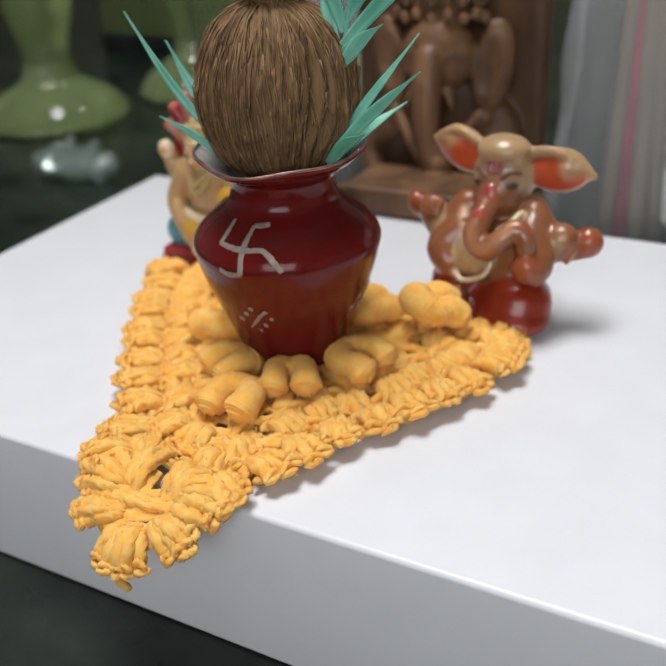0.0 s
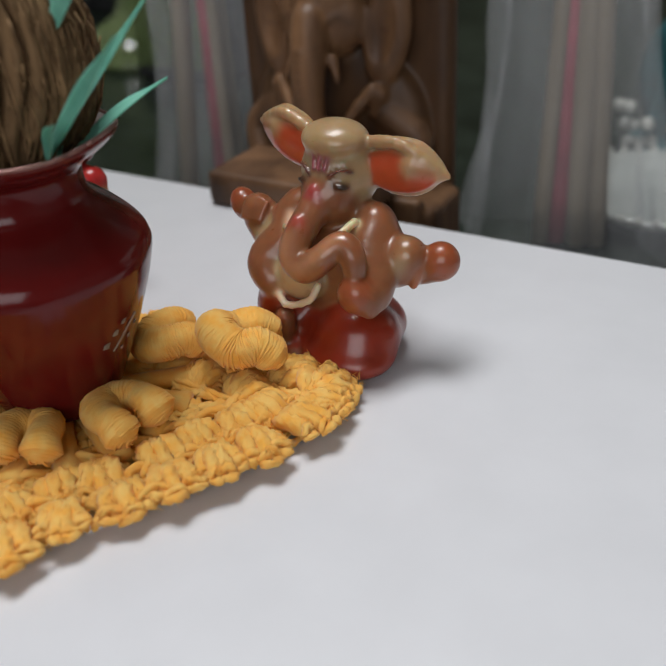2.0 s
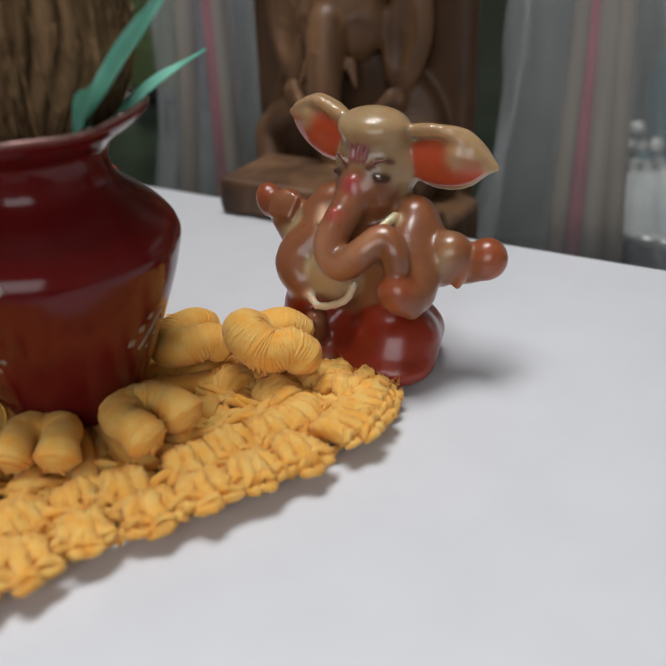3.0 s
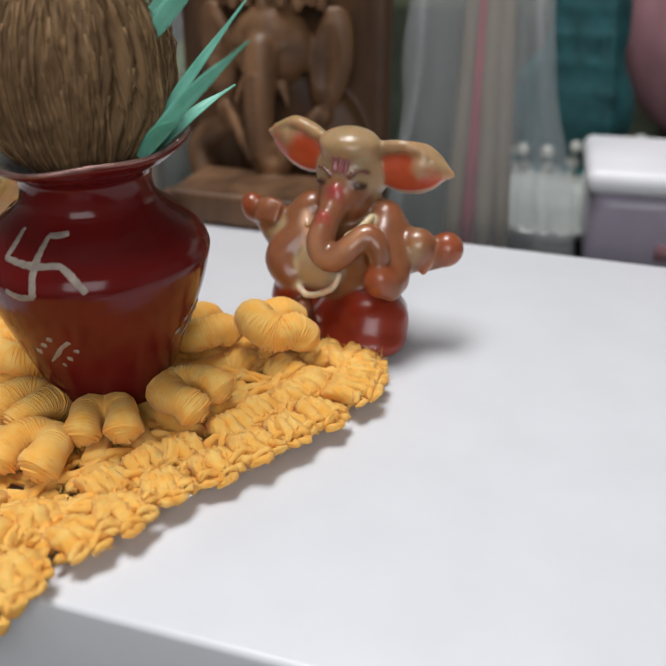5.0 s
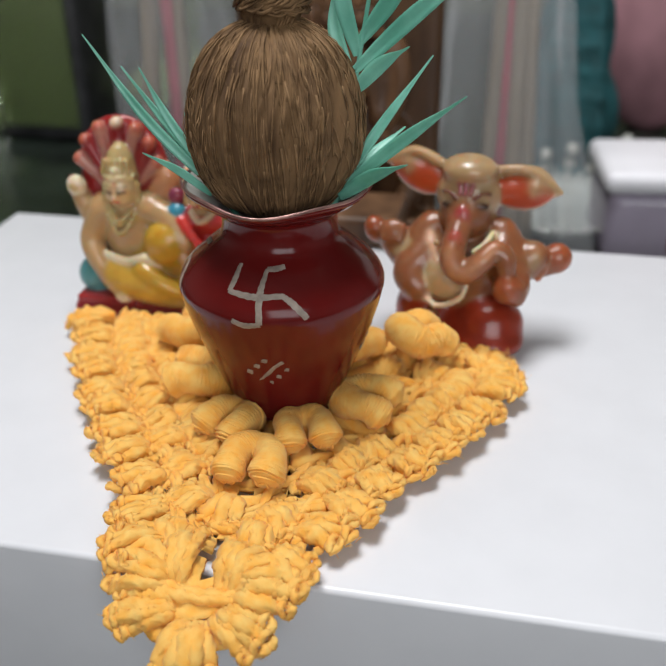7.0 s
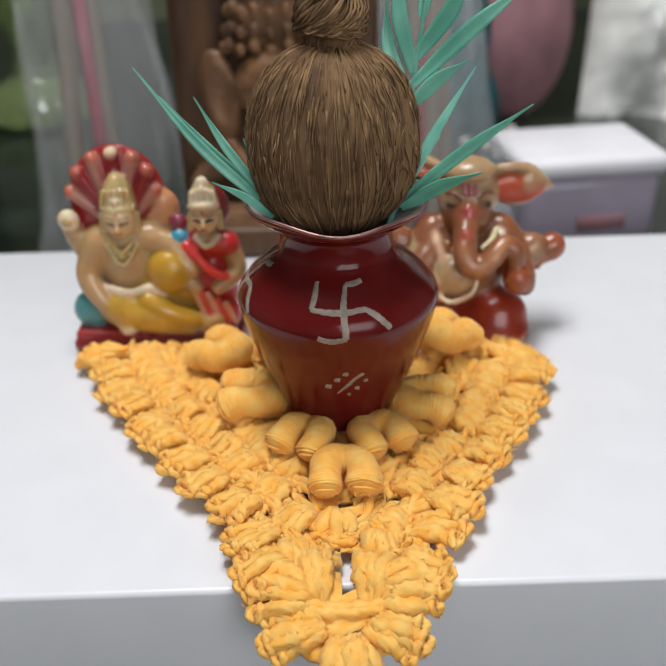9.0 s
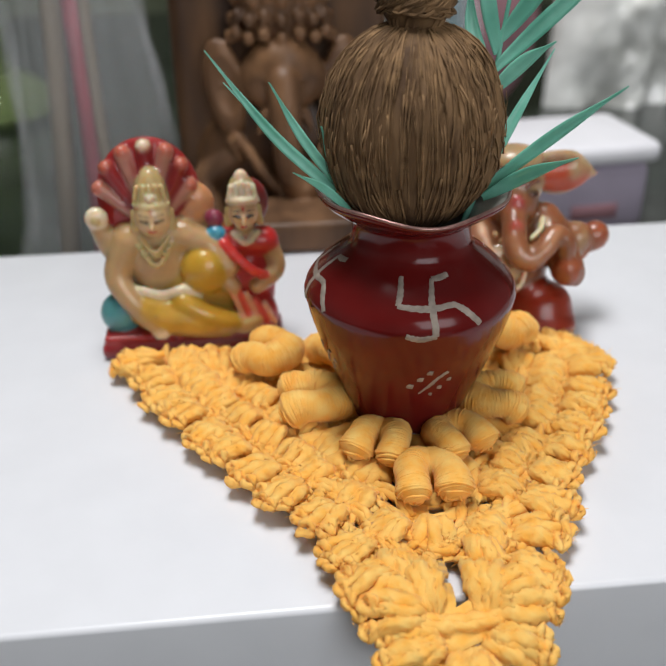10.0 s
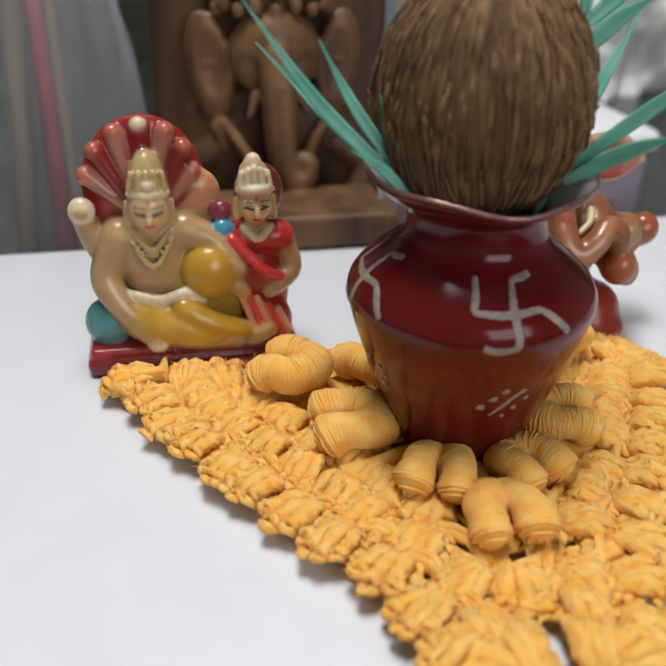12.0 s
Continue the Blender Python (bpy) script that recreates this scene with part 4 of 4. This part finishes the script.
def bullion(centre_xy, angle, size, high, low, bow):
    """A petal: a fat roll bent to a horseshoe, its two fingers pointing outward, wound round with yarn."""
    c, s = math.cos(angle), math.sin(angle)
    line = []
    for u, w in ((-1.06, 1.35), (-1.02, 0.6), (-0.88, -0.25), (0, -0.85), (0.88, -0.25), (1.02, 0.6), (1.06, 1.35)):
        x, y = w * 0.0060 * size, u * 0.0046 * size * yarn.uniform(0.92, 1.08)
        z = bow if w < -0.5 else (high if w < 1 else low)
        line.append((centre_xy[0] + c * x - s * y, centre_xy[1] + s * x + c * y, z))
    n = 260
    line = spline(line, n)
    q = np.linspace(0, 1, n)
    ends = np.sqrt(np.clip(np.minimum(q, 1 - q) / 0.085, 0.004, 1))
    body = 1 + 0.06 * np.sin(q * 13 + yarn.uniform(0, 6)) + 0.10 * np.cos(4 * np.pi * q)
    v, f = tube(line, 0.0044 * size * ends * body, 22)
    length = np.cumsum(np.r_[0, np.linalg.norm(np.diff(line, axis=0), axis=1)])
    got = []
    for i, p in enumerate(v):
        row = min(i // 22, n - 1)
        out = p - line[row]
        lean = 0.00035 * math.sin((i % 22) * 2 * math.pi / 22 + angle)
        wrap = math.sin(2 * math.pi * (length[row] + lean) / 0.00062 + 2.2 * noise.noise((p[0] * 350, p[1] * 350, p[2] * 350)))
        got.append(p + out * (0.012 * wrap + 0.07 * noise.noise((p[0] * 260, p[1] * 260, p[2] * 260 + 9))))
    wound, turns = [], int(length[-1] / 0.00062)
    for w in range(turns * 13):
        q = w / (turns * 13 - 1)
        row = min(int(q * (n - 1)), n - 2)
        t = line[row + 1] - line[row]
        t = t / (np.linalg.norm(t) + 1e-12)
        a = 2 * math.pi * w / 13
        e1 = np.cross(t, (0.1, 0.2, 1.0))
        e1 /= np.linalg.norm(e1)
        e2 = np.cross(t, e1)
        at = line[row] + t * 0.0009 * noise.noise((q * 40, angle, math.sin(a)))
        wound.append(at + (e1 * math.cos(a) + e2 * math.sin(a)) * (0.0044 * size * ends[row] * body[row] * (1 + 0.07 * noise.noise((at[0] * 260, at[1] * 260, at[2] * 260 + 9))) - 0.00010 + 0.00026 * noise.noise((w * 0.31, angle, 2))))
    return joined([(got, f), tube(wound, 0.00030, 5)])


PC = np.array((0.0353, 0.0300))
petals = ((243, 0.0205, 0.92, 0.0100, 0.0072, 0.0070), (296, 0.0205, 0.92, 0.0100, 0.0072, 0.0070), (350, 0.0225, 0.98, 0.0105, 0.0075, 0.0090), (60, 0.0265, 0.95, 0.0120, 0.0085, 0.0110), (120, 0.0265, 0.95, 0.0120, 0.0085, 0.0110), (178, 0.0235, 1.08, 0.0105, 0.0080, 0.0095), (270, 0.0318, 0.98, 0.0085, 0.0062, 0.0062), (40, 0.0420, 1.05, 0.0135, 0.0085, 0.0165), (146, 0.0410, 1.02, 0.0120, 0.0080, 0.0135))
for deg, rad, size, high, low, bow in petals:
    a = radians(deg)
    mesh_ob("petal", *bullion(PC + rad * np.array((math.cos(a), math.sin(a))), a, size, high, low, bow), M_YARN, crochet_mat, "fat wound-yarn petal")
disc = []
for i in range(16):
    a = 2 * math.pi * i / 16
    disc.append(tube(spline([(PC[0] + r * math.cos(a), PC[1] + r * math.sin(a), z) for r, z in ((0.001, 0.0045), (0.008, 0.0048), (0.016, 0.0046), (0.023, 0.004), (0.030, 0.0036))], 14), np.linspace(0.0011, 0.0036, 14) * 0.85, 8, 0.14, 1400))
mesh_ob("flower_centre", *joined(disc), M_YARN, crochet_mat)
v, f = tube(spline([(-0.0415, 0.0665, 0.0050), (-0.0380, 0.0640, 0.0068), (-0.0335, 0.0630, 0.0074), (-0.0290, 0.0635, 0.0076)], 16), 0.0011, 8, 0.15, 1400)
mesh_ob("yarn_end", v, f, M_YARN, crochet_mat, "loose cut end of yarn")
tx, ty, tz = drape(0.0340, -0.0560, BASE)
v, f = tube(spline([(tx, ty + 0.003, tz + 0.001), (tx + 0.001, ty - 0.0005, tz - 0.002), (tx + 0.0025, ty + 0.0005, tz - 0.0060)], 10), 0.0010, 8, 0.15, 1400)
mesh_ob("yarn_end", v, f, M_YARN, crochet_mat, "loose cut end of yarn")


# ---- behind the board ----
def carved_figure():
    c = Clay()
    # lit paints light into raised carving; deep is the darker panel and recess shade
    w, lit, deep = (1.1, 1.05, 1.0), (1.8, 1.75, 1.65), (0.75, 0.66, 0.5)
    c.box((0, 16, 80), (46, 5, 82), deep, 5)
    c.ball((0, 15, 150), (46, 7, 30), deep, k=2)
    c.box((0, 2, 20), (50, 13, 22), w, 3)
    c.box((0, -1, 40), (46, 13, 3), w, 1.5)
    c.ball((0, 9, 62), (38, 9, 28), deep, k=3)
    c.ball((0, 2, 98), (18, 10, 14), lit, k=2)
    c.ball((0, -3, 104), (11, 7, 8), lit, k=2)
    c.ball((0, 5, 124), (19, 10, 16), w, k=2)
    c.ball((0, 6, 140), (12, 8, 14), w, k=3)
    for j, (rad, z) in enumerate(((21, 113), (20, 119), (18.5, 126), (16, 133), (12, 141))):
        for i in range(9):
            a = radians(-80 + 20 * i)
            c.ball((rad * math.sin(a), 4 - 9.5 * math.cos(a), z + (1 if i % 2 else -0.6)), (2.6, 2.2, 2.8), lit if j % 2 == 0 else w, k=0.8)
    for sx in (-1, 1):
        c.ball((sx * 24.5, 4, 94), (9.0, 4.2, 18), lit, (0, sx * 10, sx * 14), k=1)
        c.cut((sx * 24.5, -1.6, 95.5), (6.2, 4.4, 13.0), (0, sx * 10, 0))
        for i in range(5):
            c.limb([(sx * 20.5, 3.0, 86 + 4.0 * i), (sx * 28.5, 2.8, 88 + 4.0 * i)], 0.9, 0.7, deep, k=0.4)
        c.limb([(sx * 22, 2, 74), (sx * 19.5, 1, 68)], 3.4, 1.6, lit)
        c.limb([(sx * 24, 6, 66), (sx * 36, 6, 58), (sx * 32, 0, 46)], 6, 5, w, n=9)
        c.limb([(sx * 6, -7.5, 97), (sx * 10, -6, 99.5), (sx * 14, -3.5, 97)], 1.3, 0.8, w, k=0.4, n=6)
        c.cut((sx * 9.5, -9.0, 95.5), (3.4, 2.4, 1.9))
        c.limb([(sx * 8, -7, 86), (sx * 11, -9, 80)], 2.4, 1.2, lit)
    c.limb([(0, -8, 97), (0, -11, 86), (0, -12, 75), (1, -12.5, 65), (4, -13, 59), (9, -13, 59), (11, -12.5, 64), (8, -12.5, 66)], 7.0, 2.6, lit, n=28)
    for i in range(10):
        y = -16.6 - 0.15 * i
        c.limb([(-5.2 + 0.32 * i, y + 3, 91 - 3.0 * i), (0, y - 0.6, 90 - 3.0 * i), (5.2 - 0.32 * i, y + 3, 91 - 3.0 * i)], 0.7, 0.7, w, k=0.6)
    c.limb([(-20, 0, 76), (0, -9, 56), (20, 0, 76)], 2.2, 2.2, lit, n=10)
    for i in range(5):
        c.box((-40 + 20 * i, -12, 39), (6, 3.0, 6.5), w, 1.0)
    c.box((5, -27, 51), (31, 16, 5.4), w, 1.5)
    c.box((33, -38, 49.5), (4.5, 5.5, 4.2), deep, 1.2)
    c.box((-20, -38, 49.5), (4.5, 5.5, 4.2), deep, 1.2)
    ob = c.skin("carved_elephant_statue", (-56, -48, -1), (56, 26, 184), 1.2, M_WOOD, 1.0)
    return tagged(ob, "brown carved wooden elephant-headed relief statue with crown, out of focus", "statue")


carved_figure().matrix_world = pose(0.0145, 0.190, TABLE_Z) @ Matrix.Diagonal((0.93, 1, 1.065, 1))

M_FILM = mat("clear_plastic", (0.9, 0.92, 0.95), 0.12, vary=0.02, alpha=0.15, bump=0.6, bump_scale=60)
M_TEAL = mat("teal_cloth", (0.008, 0.065, 0.072), 0.7, vary=0.4, scale=80, bump=0.5, bump_scale=300)
M_BEAD = mat("pearl_bead", (0.42, 0.42, 0.38), 0.3, vary=0.1)
M_DARK = mat("dark_case", (0.03, 0.03, 0.032), 0.4, vary=0.4, scale=60)
M_PINK = mat("mauve_cloth", (0.30, 0.15, 0.17), 0.7, vary=0.2, scale=30, bump=0.3, bump_scale=120)
M_WHITE = mat("white_lid", (0.78, 0.77, 0.80), 0.4, vary=0.05, scale=30)
M_LILAC = mat("lilac_plastic", (0.50, 0.44, 0.54), 0.25, vary=0.12, scale=24, glow_through=0.3, coat=0.3, bump=0.2, bump_scale=60)
M_SILVER = mat("silver_plate", (0.72, 0.74, 0.70), 0.25, metal=0.6, vary=0.15, scale=60)
M_GLASS = mat("green_glass", (0.50, 0.62, 0.30), 0.06, vary=0.05, trans=0.85, ior=1.45)
M_STICK = mat("faded_sticks", (0.24, 0.19, 0.13), 0.7, vary=0.3, scale=40, stretch=(1, 1, 0.1))
M_RED = mat("red_paper", (0.33, 0.05, 0.07), 0.6, vary=0.25, scale=40)


def wrapped_bundle(name, label, x, y, tall, wide, seed, sticks):
    r = random.Random(seed)
    ob = thing(name, pose(x, y, TABLE_Z), label, "bundle", "wrapped bundles")
    n, verts, faces = 96, [], []
    for j in range(40):
        u = j / 39
        w = wide * (1 - 0.62 * u ** 0.8 + (0.25 * max(0, u - 0.8) * 5))
        for i in range(n):
            a = 2 * math.pi * i / n
            q = w * (1 + 0.30 * noise.noise((math.cos(a) * 1.8 + seed, math.sin(a) * 1.8, u * 2.2)) + 0.16 * noise.noise((math.cos(a) * 6, math.sin(a) * 6 + seed, u * 3.0)) + 0.07 * noise.noise((math.cos(a) * 16, math.sin(a) * 16 + seed, u * 7)))
            verts.append((q * math.cos(a), 0.6 * q * math.sin(a), tall * u))
    for j in range(39):
        for i in range(n):
            faces.append((j * n + i, j * n + (i + 1) % n, (j + 1) * n + (i + 1) % n, (j + 1) * n + i))
    mesh_ob("plastic_wrap", verts, faces, M_FILM, ob, "crinkled clear plastic wrap")
    for k in range(sticks):
        a, q = r.uniform(0, 6.28), r.uniform(0, 0.6) * wide
        line = [(q * math.cos(a), 0.5 * q * math.sin(a), 0.002), (0.6 * q * math.cos(a), 0.3 * q * math.sin(a), 0.5 * tall), (0.4 * q * math.cos(a) + r.uniform(-.006, .006), 0.2 * q * math.sin(a), 0.97 * tall)]
        mesh_ob("stick", *tube(spline(line, 14), r.uniform(0.0022, 0.0050), 8), M_RED if k % 4 == 1 else M_STICK, ob)
    return ob


wrapped_bundle("wrapped_bundle", "plastic-wrapped bundle of faded sticks and red paper, blurred", -0.068, 0.235, 0.21, 0.048, 3, 6)
wrapped_bundle("wrapped_bundle", "plastic-wrapped bundle of pale sticks and red strips", 0.082, 0.262, 0.23, 0.042, 8, 7)

cloth = thing("teal_pouch", pose(0.113, 0.395, TABLE_Z), "dark teal cloth pouch with a pale beaded hem", "pouch")
c = Clay()
c.ball((0, 0, 38), (34, 20, 40), (1, 1, 1), k=3)
c.ball((4, 0, 85), (22, 14, 40), (1, 1, 1), k=6)
c.ball((0, 0, 4), (38, 26, 8), (1, 1, 1), k=6)
for i in range(7):
    c.limb([(-24 + 8 * i, -16, 5), (-16 + 6 * i, -16, 60), (-8 + 4 * i, -12, 110)], 3, 2, (1, 1, 1), k=2, n=8)
o = c.skin("body", (-44, -32, -2), (44, 32, 130), 2.2, M_TEAL, 1)
o.parent = cloth
bead_mesh = bmesh.new()
bmesh.ops.create_uvsphere(bead_mesh, u_segments=14, v_segments=9, radius=0.0034)
first = part("bead", bead_mesh, M_BEAD, cloth)
k = 0
for row in range(3):
    for i in range(8):
        a = radians(200 + 20 * i)
        b = first if not k else new("bead", first.data)
        b.parent = cloth
        b.location = ((0.036 + 0.003 * row) * math.cos(a), (0.030 + 0.003 * row) * math.sin(a), 0.0060 + 0.0095 * row + 0.003 * math.sin(i * 2))
        k += 1

plate = thing("fluted_plate", pose(0.112, 0.315, TABLE_Z), "pale silver plate with a beaded fluted rim", "plate")
v, f = lathe([(1e-5, 0.006), (0.030, 0.006), (0.036, 0.008), (0.045, 0.0125), (0.046, 0.012), (0.036, 0.004), (0.020, 0.0), (1e-5, 0.0)], 72, lambda a, z: 0.02 * math.sin(24 * a) * (z > 0.008))
mesh_ob("dish", v, f, M_SILVER, plate)
for i in range(40):
    a = 2 * math.pi * i / 40
    b = new("rim_bead", first.data)
    b.parent, b.scale = plate, (0.45, 0.45, 0.45)
    b.location = (0.0465 * math.cos(a), 0.0465 * math.sin(a), 0.013)

box = thing("lilac_box", pose(0.168, 0.288, TABLE_Z, 0, 0, 6), "translucent lilac plastic box with a white lid", "box")
part("body", rbox(0.074, 0.056, 0.038, 0.007, 4, (0, 0, 0.019)), M_LILAC, box, "pale lilac translucent sides")
part("lid", rbox(0.079, 0.061, 0.011, 0.0045, 4, (0, 0, 0.0430)), M_WHITE, box, "white rounded lid")
part("label_panel", rbox(0.026, 0.0012, 0.008, 0.0005, 1, (0.006, -0.0284, 0.013)), M_PINK, box, "faded pink printed strip")
c = Clay()
c.ball((0, 0, 60), (70, 34, 62), (1, 1, 1), k=4)
c.ball((20, 6, 120), (56, 30, 60), (1, 1, 1), k=10)
o = c.skin("mauve_cloth", (-80, -46, -1), (90, 44, 190), 3.5, M_PINK, 1)
o.matrix_world = pose(0.178, 0.52, TABLE_Z) @ Matrix.Diagonal((0.62, 1, 1.1, 1))
tagged(o, "dull mauve cloth bundle wrapped in clear plastic film", "cloth")


def goblet(x, y, tall, wide):
    ob = thing("glass_goblet", pose(x, y, TABLE_Z), "pale green fluted glass goblet with a broad foot", "glass", "glass pieces")
    pr = [(1e-5, 0.0), (wide, 0.0), (wide * 1.02, 0.010), (wide * 0.8, 0.022), (wide * 0.42, 0.034), (wide * 0.34, 0.055), (wide * 0.46, 0.08), (wide * 0.62, tall * 0.8), (wide * 0.7, tall), (wide * 0.64, tall), (wide * 0.52, tall * 0.75), (1e-5, tall * 0.6)]
    v, f = lathe(spline([(r, z, 0) for r, z in pr], 60)[:, :2].clip(1e-5, 9), 64, lambda a, z: 0.06 * abs(math.sin(6 * a)))
    mesh_ob("bowl_and_foot", v, f, M_GLASS, ob)
    return ob


goblet(-0.375, 0.36, 0.17, 0.050)
goblet(-0.315, 0.47, 0.16, 0.045)
goblet(-0.19, 0.56, 0.19, 0.045)
for x, y, w, h in ((-0.24, 0.44, 0.07, 0.15), (-0.47, 0.62, 0.12, 0.22)):
    case = thing("display_case", pose(x, y, TABLE_Z), "dark upright display case standing in shadow", "case", "display cases")
    part("body", rbox(w, 0.06, h, 0.006, 3, (0, 0, h / 2)), M_DARK, case)
    part("front_panel", rbox(w * 0.8, 0.004, h * 0.84, 0.001, 2, (0, -0.0325, h / 2)), M_GLASS, case)


def crumpled_packet(x, y, wide, tall, turn, seed):
    verts, faces, nx, nz = [], [], 60, 50
    for s in (-1, 1):
        for j in range(nz + 1):
            for i in range(nx + 1):
                u, w = i / nx, j / nz
                puff = 0.035 * (math.sin(math.pi * u) * math.sin(math.pi * min(1, w * 0.9 + 0.1))) ** 0.5
                cr = 0.020 * noise.noise((u * 7 + seed, w * 7, s)) + 0.010 * abs(noise.noise((u * 19, w * 19 + seed, s)))
                verts.append(((u - 0.5) * wide * (1 - 0.12 * w), s * (puff + cr * math.sin(math.pi * u) * min(1, 5 * (1 - w))), w * tall + 0.004 * noise.noise((u * 9, seed, 0)) * w))
    for s in (0, 1):
        o = s * (nx + 1) * (nz + 1)
        for j in range(nz):
            for i in range(nx):
                q = (o + j * (nx + 1) + i, o + j * (nx + 1) + i + 1, o + (j + 1) * (nx + 1) + i + 1, o + (j + 1) * (nx + 1) + i)
                faces.append(q if not s else q[::-1])
    ob = mesh_ob("crumpled_packet", verts, faces, M_PACKET)
    ob.matrix_world = pose(x, y, TABLE_Z, 0, 0, turn)
    return tagged(ob, "large crinkled shiny clear-white plastic packet, out of focus", "packet", "plastic packets")


M_PACKET = mat("crinkled_film", (0.80, 0.80, 0.74), 0.16, metal=0.0, vary=0.3, scale=30, coat=0.8, bump=0.5, bump_scale=90)
crumpled_packet(0.315, 0.53, 0.17, 0.27, 10, 2)
crumpled_packet(0.50, 0.60, 0.24, 0.33, -8, 7)
c = Clay()
c.ball((0, 0, 9), (34, 16, 10), (1, 1, 1), k=4)
for i in range(7):
    c.limb([(-24 + 8 * i, -6 + 3 * (i % 3), 4), (-20 + 8 * i, 4 - 4 * (i % 2), 16 + 4 * (i % 3))], 5, 2.5, (1, 1, 1), k=3)
o = c.skin("crystal_ornament", (-48, -26, -1), (48, 26, 34), 1.8, mat("crystal", (0.50, 0.60, 0.56), 0.12, vary=0.1, trans=0.85), 1)
o.matrix_world = pose(-0.262, 0.255, TABLE_Z)
tagged(o, "lumpy pale crystal glass ornament lying on dark table", "ornament")
